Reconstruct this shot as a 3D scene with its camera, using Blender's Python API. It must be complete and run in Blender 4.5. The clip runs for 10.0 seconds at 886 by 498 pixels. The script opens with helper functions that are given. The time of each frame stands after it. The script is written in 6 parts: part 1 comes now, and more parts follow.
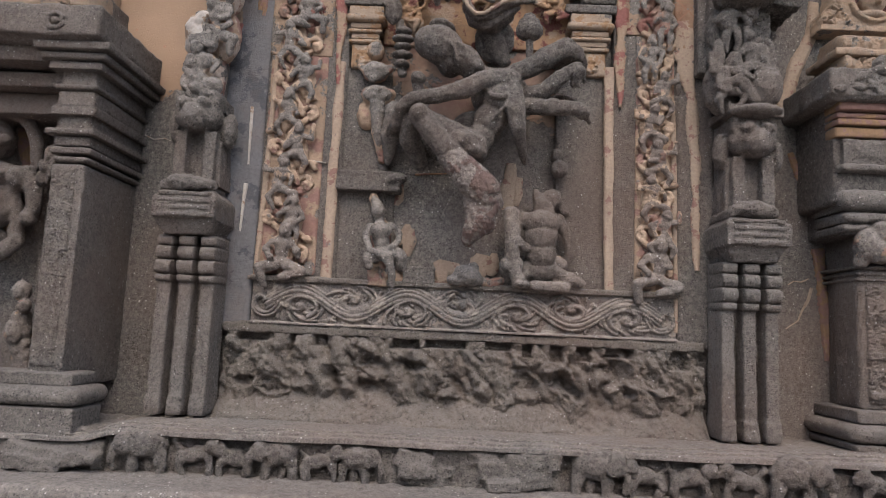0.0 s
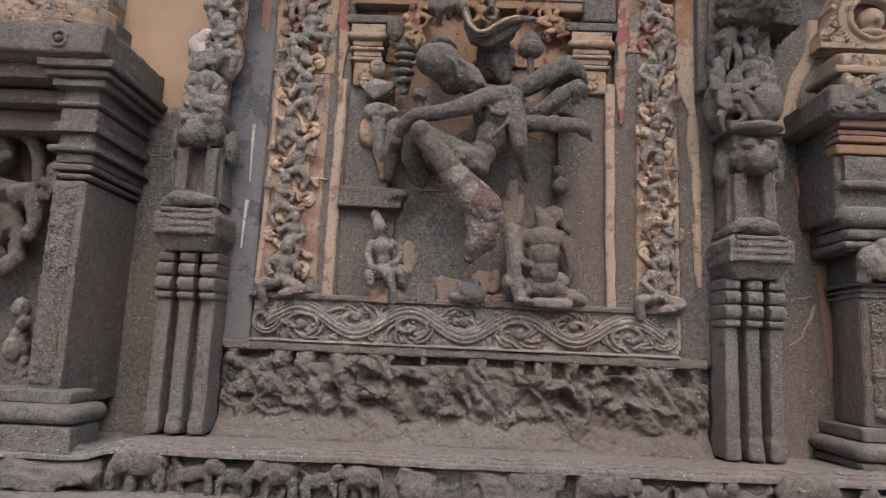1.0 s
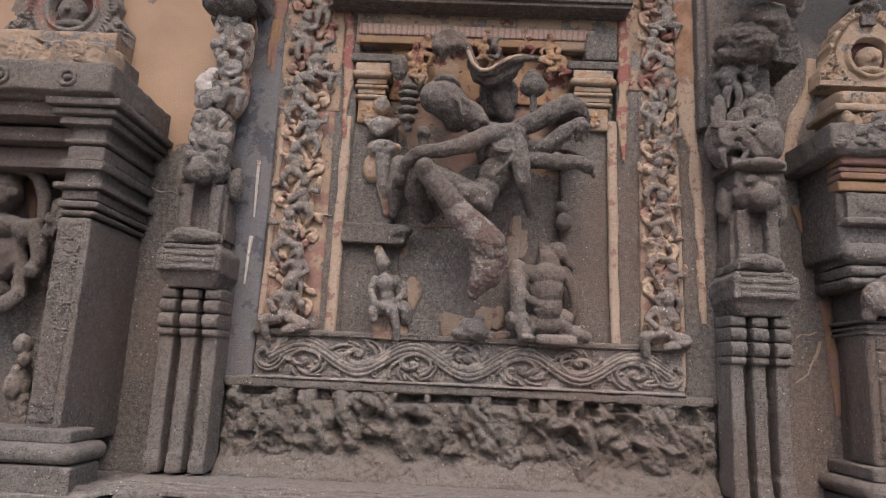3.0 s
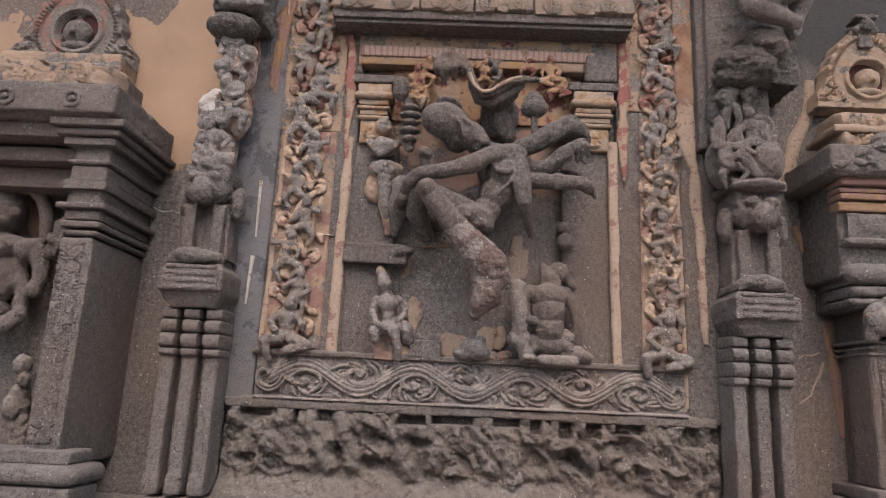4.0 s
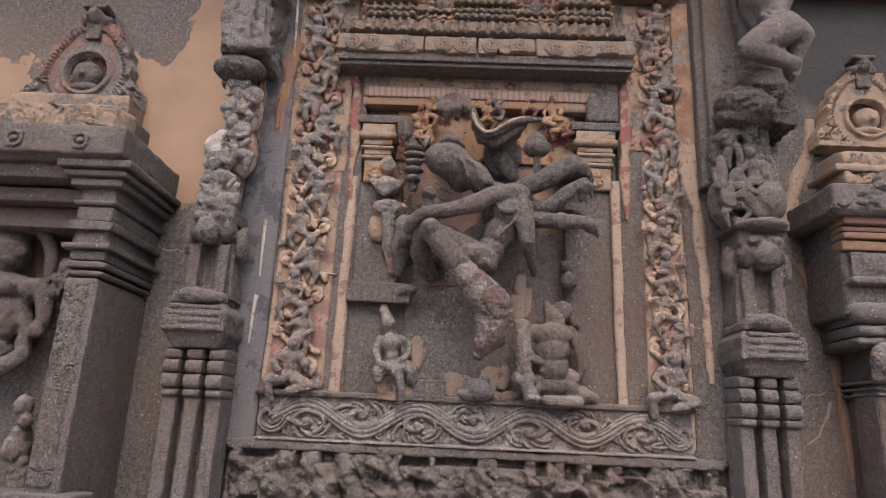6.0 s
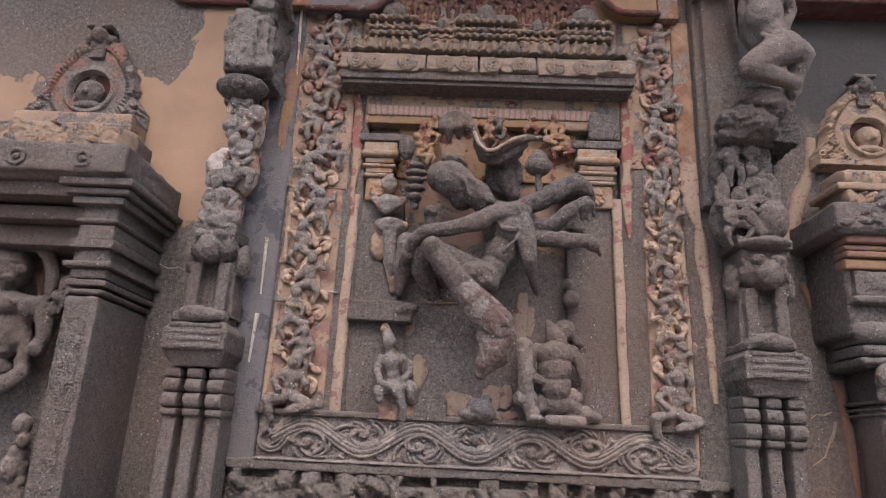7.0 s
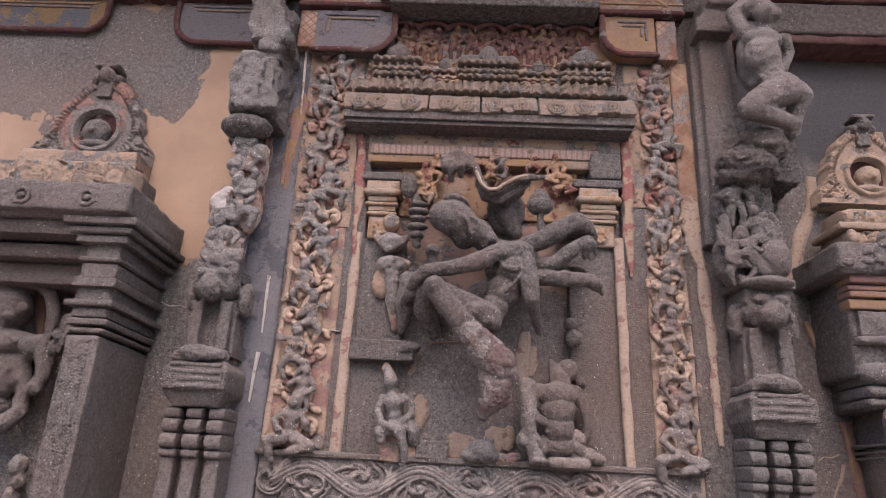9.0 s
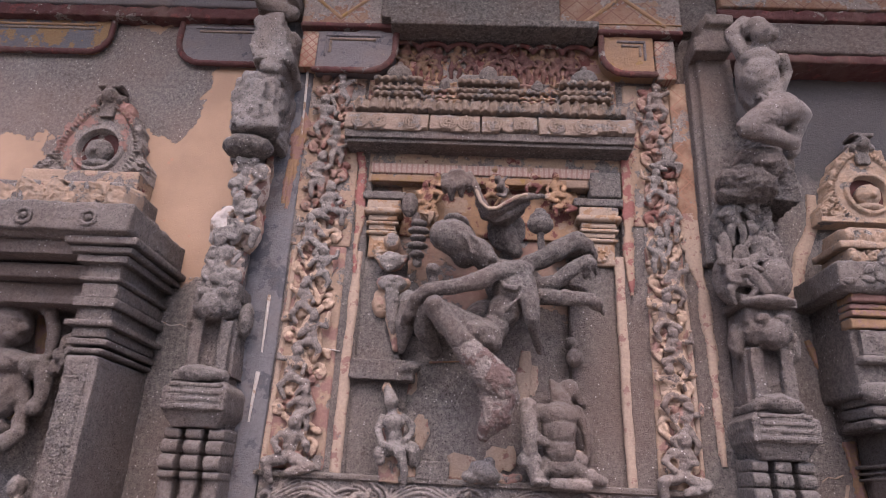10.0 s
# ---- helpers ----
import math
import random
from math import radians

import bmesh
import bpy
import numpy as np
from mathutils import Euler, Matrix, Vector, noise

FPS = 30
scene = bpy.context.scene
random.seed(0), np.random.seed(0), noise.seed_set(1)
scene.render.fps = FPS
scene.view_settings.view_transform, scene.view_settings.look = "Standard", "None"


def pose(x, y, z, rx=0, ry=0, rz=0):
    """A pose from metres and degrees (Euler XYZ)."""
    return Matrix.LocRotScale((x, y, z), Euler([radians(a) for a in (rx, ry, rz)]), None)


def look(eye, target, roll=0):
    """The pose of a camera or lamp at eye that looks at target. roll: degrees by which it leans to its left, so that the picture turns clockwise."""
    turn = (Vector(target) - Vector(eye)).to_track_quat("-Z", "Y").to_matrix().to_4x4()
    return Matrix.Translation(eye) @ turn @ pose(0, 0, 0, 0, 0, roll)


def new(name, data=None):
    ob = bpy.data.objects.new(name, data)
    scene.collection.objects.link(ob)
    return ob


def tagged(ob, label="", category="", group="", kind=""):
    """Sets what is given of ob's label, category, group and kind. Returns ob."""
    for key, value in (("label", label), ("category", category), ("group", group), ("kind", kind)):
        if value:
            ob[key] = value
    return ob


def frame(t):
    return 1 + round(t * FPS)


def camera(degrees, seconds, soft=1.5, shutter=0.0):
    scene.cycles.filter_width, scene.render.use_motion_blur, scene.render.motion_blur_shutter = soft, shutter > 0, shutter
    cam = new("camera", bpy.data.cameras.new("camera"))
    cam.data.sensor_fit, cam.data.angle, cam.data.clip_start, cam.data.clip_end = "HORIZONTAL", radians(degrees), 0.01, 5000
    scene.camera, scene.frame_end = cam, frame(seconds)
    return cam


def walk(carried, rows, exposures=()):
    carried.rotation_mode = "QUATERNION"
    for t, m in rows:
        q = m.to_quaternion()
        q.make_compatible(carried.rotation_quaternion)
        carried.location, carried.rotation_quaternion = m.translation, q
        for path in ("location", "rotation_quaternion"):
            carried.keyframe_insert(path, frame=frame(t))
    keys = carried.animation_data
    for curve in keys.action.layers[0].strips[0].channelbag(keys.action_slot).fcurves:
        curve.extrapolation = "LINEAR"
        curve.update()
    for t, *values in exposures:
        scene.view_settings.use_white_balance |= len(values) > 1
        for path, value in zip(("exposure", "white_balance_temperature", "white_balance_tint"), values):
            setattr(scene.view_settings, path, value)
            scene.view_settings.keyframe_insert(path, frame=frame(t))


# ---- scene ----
cam = camera(68.0, 10.0, soft=0.8)
PATH = [
    (0, (0.055, -0.19, 1.711), (0.021, 1.795, 1.953), 2.6),
    (0.5, (0.046, -0.185, 1.709), (0.014, 1.797, 1.976), 2.6),
    (1, (0.044, -0.181, 1.714), (0.009, 1.797, 2.005), 2.6),
    (1.5, (0.046, -0.181, 1.724), (0.007, 1.794, 2.037), 2.6),
    (2, (0.039, -0.183, 1.738), (0.0, 1.789, 2.071), 2.6),
    (2.5, (0.033, -0.181, 1.743), (-0.007, 1.786, 2.1), 2.6),
    (3.8, (0.018, -0.197, 1.762), (-0.024, 1.758, 2.181), 2.7),
    (4, (0.018, -0.191, 1.76), (-0.025, 1.762, 2.193), 2.7),
    (4.5, (0.013, -0.191, 1.763), (-0.032, 1.755, 2.222), 2.6),
    (5, (0.015, -0.203, 1.788), (-0.035, 1.739, 2.263), 2.7),
    (5.5, (0.012, -0.209, 1.801), (-0.04, 1.727, 2.298), 2.7),
    (7, (0.005, -0.201, 1.824), (-0.054, 1.717, 2.391), 2.8),
    (7.5, (0.007, -0.201, 1.831), (-0.056, 1.709, 2.422), 2.9),
    (8, (0.005, -0.203, 1.838), (-0.06, 1.699, 2.453), 2.9),
    (8.5, (0.004, -0.206, 1.852), (-0.063, 1.689, 2.487), 2.9),
    (9, (0.001, -0.213, 1.864), (-0.067, 1.675, 2.521), 3.0),
    (9.5, (0.0, -0.216, 1.871), (-0.07, 1.663, 2.551), 3.0),
    (10, (0.008, -0.221, 1.881), (-0.067, 1.65, 2.583), 3.0),
]
EXPOSURES = [(0.0, 1.38, 6520, 10), (2.5, 1.49, 6720, 13), (5.5, 1.51, 6780, 17), (7.0, 1.50, 6620, 18), (8.0, 1.52, 6620, 20), (9.0, 1.64, 6540, 24), (10.0, 1.75, 6470, 28)]
walk(cam, [(t, look(eye, target, roll)) for t, eye, target, roll in PATH], EXPOSURES)

# ---- light: a shaded courtyard under a bright hazy sky ----
world = bpy.data.worlds.new("sky")
scene.world = world
world.use_nodes = True
wn = world.node_tree.nodes
sky = wn.new("ShaderNodeTexSky")
sky.sky_type, sky.sun_disc = "NISHITA", False
sky.sun_elevation, sky.sun_rotation = radians(51), radians(178)
sky.air_density, sky.dust_density = 1.0, 3.0
world.node_tree.links.new(sky.outputs[0], wn["Background"].inputs[0])
wn["Background"].inputs[1].default_value = 0.15
sun_data = bpy.data.lights.new("sun", "SUN")
sun_data.energy, sun_data.angle, sun_data.color = 0.55, radians(48), (1.0, 0.93, 0.86)
sun = new("sun", sun_data)
sun.matrix_world = look((0.1, -3.5, 4.4), (0, 0, 0))


# ---- materials ----
class Nodes:
    """Short hand for a node tree."""

    def __init__(self, name):
        self.mat = bpy.data.materials.new(name)
        self.mat.use_nodes = True
        self.tree = self.mat.node_tree
        self.bsdf = self.tree.nodes["Principled BSDF"]
        self.pos = self.tree.nodes.new("ShaderNodeNewGeometry").outputs["Position"]

    def put(self, socket, value):
        if isinstance(value, bpy.types.NodeSocket):
            self.tree.links.new(value, socket)
        else:
            socket.default_value = value

    def math(self, op, a, b=0.0, c=0.0):
        n = self.tree.nodes.new("ShaderNodeMath")
        n.operation = op
        for i, v in enumerate((a, b, c)):
            self.put(n.inputs[i], v)
        return n.outputs[0]

    def noise(self, scale, detail=4.0, rough=0.6, off=0.0, stretch=(1, 1, 1)):
        m = self.tree.nodes.new("ShaderNodeMapping")
        m.inputs["Location"].default_value = (off, off * 0.7, -off)
        m.inputs["Scale"].default_value = stretch
        self.put(m.inputs["Vector"], self.pos)
        n = self.tree.nodes.new("ShaderNodeTexNoise")
        n.inputs["Scale"].default_value, n.inputs["Detail"].default_value, n.inputs["Roughness"].default_value = scale, detail, rough
        self.put(n.inputs["Vector"], m.outputs[0])
        return n.outputs["Fac"]

    def cells(self, scale, feature="F1"):
        n = self.tree.nodes.new("ShaderNodeTexVoronoi")
        n.feature = feature
        n.inputs["Scale"].default_value = scale
        self.put(n.inputs["Vector"], self.pos)
        return n.outputs["Distance"]

    def step(self, value, lo, hi, a=0.0, b=1.0):
        n = self.tree.nodes.new("ShaderNodeMapRange")
        self.put(n.inputs["Value"], value)
        for k, v in zip(("From Min", "From Max", "To Min", "To Max"), (lo, hi, a, b)):
            n.inputs[k].default_value = v
        return n.outputs[0]

    def mix(self, fac, a, b, blend="MIX"):
        n = self.tree.nodes.new("ShaderNodeMix")
        n.data_type, n.blend_type = "RGBA", blend
        self.put(n.inputs["Factor"], fac)
        self.put(n.inputs[6], (*a, 1.0) if isinstance(a, tuple) else a)
        self.put(n.inputs[7], (*b, 1.0) if isinstance(b, tuple) else b)
        return n.outputs[2]

    def xz(self):
        n = self.tree.nodes.new("ShaderNodeSeparateXYZ")
        self.put(n.inputs[0], self.pos)
        return n.outputs[0], n.outputs[2]

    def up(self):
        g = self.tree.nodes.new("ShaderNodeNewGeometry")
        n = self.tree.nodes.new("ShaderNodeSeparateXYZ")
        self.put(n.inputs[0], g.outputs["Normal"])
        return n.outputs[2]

    def finish(self, colour, height=None, strength=0.5, distance=0.006, rough=0.9):
        self.put(self.bsdf.inputs["Base Color"], colour)
        self.put(self.bsdf.inputs["Roughness"], rough)
        self.bsdf.inputs["Specular IOR Level"].default_value = 0.25
        if height is not None:
            b = self.tree.nodes.new("ShaderNodeBump")
            b.inputs["Strength"].default_value, b.inputs["Distance"].default_value = strength, distance
            self.put(b.inputs["Height"], height)
            self.put(self.bsdf.inputs["Normal"], b.outputs[0])
        return self.mat


def pits(n):
    """Height of weathered vesicular basalt: round pits of two sizes, chipped hollows and a fine grain."""
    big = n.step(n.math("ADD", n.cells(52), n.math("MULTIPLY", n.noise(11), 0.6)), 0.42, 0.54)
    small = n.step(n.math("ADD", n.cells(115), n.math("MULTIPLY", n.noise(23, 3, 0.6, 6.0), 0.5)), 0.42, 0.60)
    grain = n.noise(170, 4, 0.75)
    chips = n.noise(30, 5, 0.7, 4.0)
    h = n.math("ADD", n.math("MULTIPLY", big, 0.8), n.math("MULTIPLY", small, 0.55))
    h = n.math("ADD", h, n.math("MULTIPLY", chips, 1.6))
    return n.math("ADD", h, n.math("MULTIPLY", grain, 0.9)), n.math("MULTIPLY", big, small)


def basalt(n, dark=(0.085, 0.077, 0.072), light=(0.165, 0.148, 0.134), dust=0.5):
    """Colour of grey-brown basalt with darkened pits, stains, white flecks and dust where it lies."""
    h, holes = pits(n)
    tone = n.step(n.noise(2.3, 7, 0.68), 0.32, 0.68)
    c = n.mix(tone, dark, light)
    c = n.mix(n.step(n.noise(40, 6, 0.8), 0.40, 0.64), c, n.mix(0.7, c, (0.30, 0.27, 0.24)))
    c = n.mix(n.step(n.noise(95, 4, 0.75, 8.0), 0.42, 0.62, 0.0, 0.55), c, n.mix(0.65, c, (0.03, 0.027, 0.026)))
    # Pits are coloured dark as well, adding to the shade their bump gives.
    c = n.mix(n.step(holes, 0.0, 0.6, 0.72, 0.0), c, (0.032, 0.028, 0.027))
    c = n.mix(n.math("MULTIPLY", n.step(n.noise(0.9, 4, 0.6, 5.0), 0.40, 0.66), 0.55), c, (0.165, 0.11, 0.085))
    fleck = n.math("MULTIPLY", n.step(n.cells(34), 0.17, 0.11), n.step(n.noise(4.5, 3, 0.6, 9.0), 0.50, 0.58))
    c = n.mix(n.math("MULTIPLY", fleck, 0.75), c, (0.50, 0.475, 0.44))
    speck = n.math("MULTIPLY", n.step(n.cells(85), 0.20, 0.12), n.step(n.noise(7, 4, 0.65, 15.0), 0.47, 0.60))
    c = n.mix(n.math("MULTIPLY", speck, 0.6), c, (0.42, 0.40, 0.375))
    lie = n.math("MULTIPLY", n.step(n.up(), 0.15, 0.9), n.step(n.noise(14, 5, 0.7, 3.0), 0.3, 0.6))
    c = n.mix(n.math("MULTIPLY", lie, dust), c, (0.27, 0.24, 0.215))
    return c, h


def stone_material(name, dark=(0.085, 0.077, 0.072), light=(0.165, 0.148, 0.134), dust=0.5, strength=1.0):
    n = Nodes(name)
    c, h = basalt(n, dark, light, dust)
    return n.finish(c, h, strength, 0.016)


def painted_material(name, paints, scale=5.0, bare=0.5, fine=22.0, dust=0.3, off=0.0):
    """Basalt under torn layers of plaster and paint. paints: colour and share, from below to above; bare: how much stone shows."""
    n = Nodes(name)
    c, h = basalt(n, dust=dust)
    torn = n.math("ADD", n.math("MULTIPLY", n.noise(scale, 6, 0.62, off), 0.75), n.math("MULTIPLY", n.noise(fine, 4, 0.7, off + 2), 0.25))
    cover = n.step(torn, 0.24 + 0.5 * bare, 0.255 + 0.5 * bare)
    coat = (*paints[0][0],)
    for i, (colour, share) in enumerate(paints):
        soft = n.step(n.noise(scale * 1.7 + i, 5, 0.65, off + 7 * i), 0.62 - 0.5 * share, 0.66 - 0.5 * share)
        worn = n.mix(n.step(n.noise(60, 4, 0.7, i), 0.3, 0.75), colour, tuple(v * 0.72 for v in colour))
        coat = worn if i == 0 else n.mix(soft, coat, worn)
    coat = n.mix(n.math("MULTIPLY", n.step(n.noise(3.1, 5, 0.6, 11), 0.5, 0.75), 0.5), coat, (0.16, 0.115, 0.09))
    c = n.mix(cover, c, coat)
    hh = n.math("ADD", n.math("MULTIPLY", h, 0.8), n.math("MULTIPLY", cover, 1.2))
    return n.finish(c, hh, 0.9, 0.009)


CREAM, OCHRE, RED, PINK = (0.315, 0.225, 0.16), (0.27, 0.165, 0.095), (0.125, 0.042, 0.036), (0.25, 0.145, 0.12)
YELLOW = (0.27, 0.165, 0.06)
STONE = stone_material("basalt")
# For unseen surfaces, made pale so they bounce light onto the undersides.
PALE_BOUNCE = stone_material("pale bounce surface", (0.42, 0.38, 0.335), (0.56, 0.51, 0.455), 0.2, 0.4)
# Dark stone; also puts shade into the colour of some recessed parts.
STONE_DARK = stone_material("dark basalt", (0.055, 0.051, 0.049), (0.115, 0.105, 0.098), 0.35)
STONE_STATUE = stone_material("smoke-dark statue basalt", (0.066, 0.058, 0.054), (0.13, 0.115, 0.104), 0.35)
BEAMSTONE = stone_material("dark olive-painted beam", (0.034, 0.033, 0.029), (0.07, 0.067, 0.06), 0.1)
STONE_LIGHT = stone_material("dusty basalt", (0.10, 0.091, 0.083), (0.20, 0.181, 0.163), 0.5)
SHINSTONE = painted_material("broken stone with rusty stain", [((0.135, 0.092, 0.08), 1)], 6.0, 0.52, off=88.0)
GABLE = painted_material("grey carving with some plaster", [(CREAM, 1), (PINK, 0.5)], 4.0, 0.62, off=83.0)
BANDSTONE = painted_material("dusty carved band", [((0.24, 0.205, 0.175), 1), ((0.31, 0.27, 0.235), 0.3)], 12.0, 0.60, off=71.0, dust=0.6)
FRIEZESTONE = stone_material("earthy worn basalt", (0.125, 0.111, 0.094), (0.235, 0.21, 0.178), 0.4, 1.0)
STONE_ROCK = stone_material("broken rock", (0.12, 0.113, 0.107), (0.30, 0.283, 0.266), 0.4, 1.0)
DUST = stone_material("trodden dust", (0.085, 0.077, 0.07), (0.135, 0.122, 0.111), 0.25, 0.6)
LEFTOVER = painted_material("basalt with plaster remains", [(CREAM, 1), (PINK, 0.25)], 8.0, 0.60, off=3.0)
CREAMY = painted_material("plastered carving", [(CREAM, 1), (OCHRE, 0.25), (PINK, 0.2)], 9.0, 0.46, off=8.0)
ROSY = painted_material("red painted carving", [(PINK, 1), (RED, 0.25), (CREAM, 0.5)], 7.0, 0.46, off=14.0)
BACKING = painted_material("plaster bed", [(CREAM, 1), (PINK, 0.25)], 3.2, 0.38, off=21.0)
REDBED = painted_material("red plaster bed", [(RED, 1), (PINK, 0.3), (OCHRE, 0.25)], 4.0, 0.33, off=26.0)
STRIP = painted_material("plaster strip", [((0.35, 0.265, 0.20), 1), (PINK, 0.12)], 9.0, 0.24, off=31.0)
ROSEPLAIN = painted_material("faded red plaster", [((0.24, 0.10, 0.085), 1), (CREAM, 0.3)], 7.0, 0.25, off=97.0)
PALECARVE = painted_material("pale carved plaster", [((0.285, 0.215, 0.16), 1), (CREAM, 0.3)], 9.0, 0.36, off=103.0, dust=0.4)
CAPITAL = painted_material("cream capital plaster", [((0.31, 0.235, 0.175), 1), (OCHRE, 0.2)], 8.0, 0.30, off=99.0)
STREAK = painted_material("red plaster streak", [(PINK, 1), (OCHRE, 0.3)], 9.0, 0.2, off=36.0)
WHITEWASH = painted_material("white plaster", [((0.46, 0.42, 0.38), 1), (CREAM, 0.15)], 8.0, 0.2, off=41.0)
KAPOTA = painted_material("cornice plaster", [((0.26, 0.20, 0.155), 1), ((0.20, 0.15, 0.115), 0.5)], 11.0, 0.40, off=47.0, dust=0.6)
SLATEWALL = painted_material("worn slate-blue wash", [((0.088, 0.088, 0.096), 1), ((0.15, 0.145, 0.15), 0.35)], 3.0, 0.22, off=57.0, dust=0.1)
GREYPAINT = painted_material("slate paint", [((0.085, 0.08, 0.088), 1), ((0.14, 0.125, 0.125), 0.5)], 5.0, 0.30, off=51.0)
REDPAINT = painted_material("dark red paint", [((0.14, 0.045, 0.04), 1), ((0.085, 0.035, 0.032), 0.5)], 6.0, 0.34, off=55.0)
YELLOWPAINT = painted_material("yellow ochre paint", [(YELLOW, 1), (OCHRE, 0.5)], 5.0, 0.30, off=58.0)
SLATEOCHRE = painted_material("slate and ochre paint", [((0.10, 0.098, 0.105), 1), ((0.20, 0.125, 0.06), 0.3)], 4.0, 0.25, off=92.0)
ORANGE = painted_material("orange moulding paint", [(OCHRE, 1), (PINK, 0.3)], 5.0, 0.22, off=62.0)


def recess_material(name, paints, depth, off=0.0, bare=0.30, scale=9.0):
    """Plaster kept in the hollows of a relief, worn off its proud parts. depth: how far back (y) it begins."""
    n = Nodes(name)
    c, h = basalt(n, dust=0.35)
    sep = n.tree.nodes.new("ShaderNodeSeparateXYZ")
    n.put(sep.inputs[0], n.pos)
    y = n.math("ADD", sep.outputs[1], n.math("MULTIPLY", n.math("SUBTRACT", n.noise(scale, 6, 0.65, off), 0.5), 0.16))
    held = n.step(y, depth, depth + 0.008)
    lost = n.step(n.noise(4.0, 6, 0.65, off + 4), 0.18 + 0.5 * bare, 0.20 + 0.5 * bare)
    cover = n.math("MULTIPLY", held, lost)
    coat = paints[0]
    for i, colour in enumerate(paints[1:]):
        coat = n.mix(n.step(n.noise(5.0 + 2 * i, 5, 0.65, off + 6 + 7 * i), 0.53, 0.57), coat, colour)
    coat = n.mix(n.step(n.noise(55, 4, 0.7, off), 0.4, 0.8, 0.0, 0.6), coat, (0.16, 0.11, 0.085))
    return n.finish(n.mix(cover, c, coat), n.math("ADD", n.math("MULTIPLY", h, 0.75), cover), 0.9, 0.009)


JAMB_LOW = recess_material("jamb carving, cream in the hollows", [(0.40, 0.295, 0.215), PINK, CREAM], 3.392, 3.0, 0.26)
JAMB_HIGH = recess_material("jamb carving, rosy in the hollows", [(0.26, 0.165, 0.13), (0.34, 0.245, 0.18), (0.18, 0.08, 0.065)], 3.395, 13.0, 0.22)
NICHE_KEPT = recess_material("statue with plaster in the hollows", [CREAM, PINK], 3.40, 23.0, 0.35)
UPPER_KEPT = recess_material("small figures with ochre in the hollows", [OCHRE, CREAM, RED], 3.38, 33.0, 0.22)
BRACKET_KEPT = recess_material("beast with plaster in the hollows", [(0.44, 0.36, 0.30), CREAM, PINK], 3.21, 53.0, 0.40)
ARCH_KEPT = recess_material("red figures under the arch", [(0.075, 0.032, 0.028), (0.12, 0.06, 0.045), (0.14, 0.085, 0.05)], 3.36, 43.0, 0.2)


def wall_material():
    """The recessed wall: ochre plaster that has dropped off in large dark fields and near the pillars' feet."""
    n = Nodes("recessed wall")
    c, h = basalt(n, (0.06, 0.056, 0.054), (0.125, 0.116, 0.11), 0.2)
    x, z = n.xz()
    wob = n.math("MULTIPLY", n.math("SUBTRACT", n.noise(3.2, 7, 0.62, 2.0), 0.5), 0.75)
    wobz = n.math("ADD", z, wob)
    wobx = n.math("ADD", x, n.math("MULTIPLY", wob, 0.8))
    low = n.step(wobz, 3.03, 3.04)

    def field(cx, cz, rx, rz):
        a = n.math("POWER", n.math("DIVIDE", n.math("SUBTRACT", wobx, cx), rx), 2.0)
        b = n.math("POWER", n.math("DIVIDE", n.math("SUBTRACT", wobz, cz), rz), 2.0)
        return n.step(n.math("ADD", a, b), 0.98, 1.0)

    keep = n.math("MULTIPLY", low, n.math("MULTIPLY", field(-2.80, 4.50, 0.98, 0.52), field(-2.03, 4.24, 0.16, 0.27)))
    keep = n.math("MULTIPLY", keep, n.step(wobx, 1.2, 1.19))
    coat = n.mix(n.step(n.noise(2.0, 6, 0.6, 4.0), 0.35, 0.65), (0.225, 0.15, 0.102), (0.285, 0.192, 0.13))
    coat = n.mix(n.math("MULTIPLY", n.step(n.noise(26, 5, 0.7), 0.5, 0.8), 0.5), coat, (0.24, 0.155, 0.11))
    coat = n.mix(n.math("MULTIPLY", n.step(n.cells(7.0), 0.10, 0.05), 0.55), coat, (0.30, 0.15, 0.10))
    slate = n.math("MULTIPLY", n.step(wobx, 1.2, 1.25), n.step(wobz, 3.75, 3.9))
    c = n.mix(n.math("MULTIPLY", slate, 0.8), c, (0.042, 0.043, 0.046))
    c = n.mix(keep, c, coat)
    hh = n.math("ADD", n.math("MULTIPLY", n.math("MULTIPLY", h, n.step(keep, 0, 1, 1, 0.12)), 0.9), n.math("MULTIPLY", keep, 1.6))
    return n.finish(c, hh, 0.9, 0.010)


def lattice_material(name, ground_colour, line, pitch):
    """Painted border of small diamonds on plaster."""
    n = Nodes(name)
    c, h = basalt(n, dust=0.1)
    x, z = n.xz()
    a = n.math("PINGPONG", n.math("ADD", x, z), pitch)
    b = n.math("PINGPONG", n.math("SUBTRACT", x, z), pitch)
    d = n.math("MINIMUM", a, b)
    lines = n.step(d, 0.007, 0.004)
    curl = n.step(n.math("ABSOLUTE", n.math("SUBTRACT", n.noise(26, 1, 0.4), 0.5)), 0.03, 0.015)
    coat = n.mix(n.step(n.noise(5, 5, 0.6), 0.35, 0.6), ground_colour, (0.15, 0.085, 0.055))
    coat = n.mix(n.math("MULTIPLY", n.math("MAXIMUM", lines, n.math("MULTIPLY", curl, 0.6)), 0.75), coat, line)
    cover = n.step(n.math("ADD", n.math("MULTIPLY", n.noise(4, 6, 0.65, 3), 0.8), n.math("MULTIPLY", n.noise(30, 3, 0.6), 0.2)), 0.46, 0.48)
    return n.finish(n.mix(cover, c, coat), n.math("ADD", n.math("MULTIPLY", h, 0.6), cover), 0.6, 0.005)


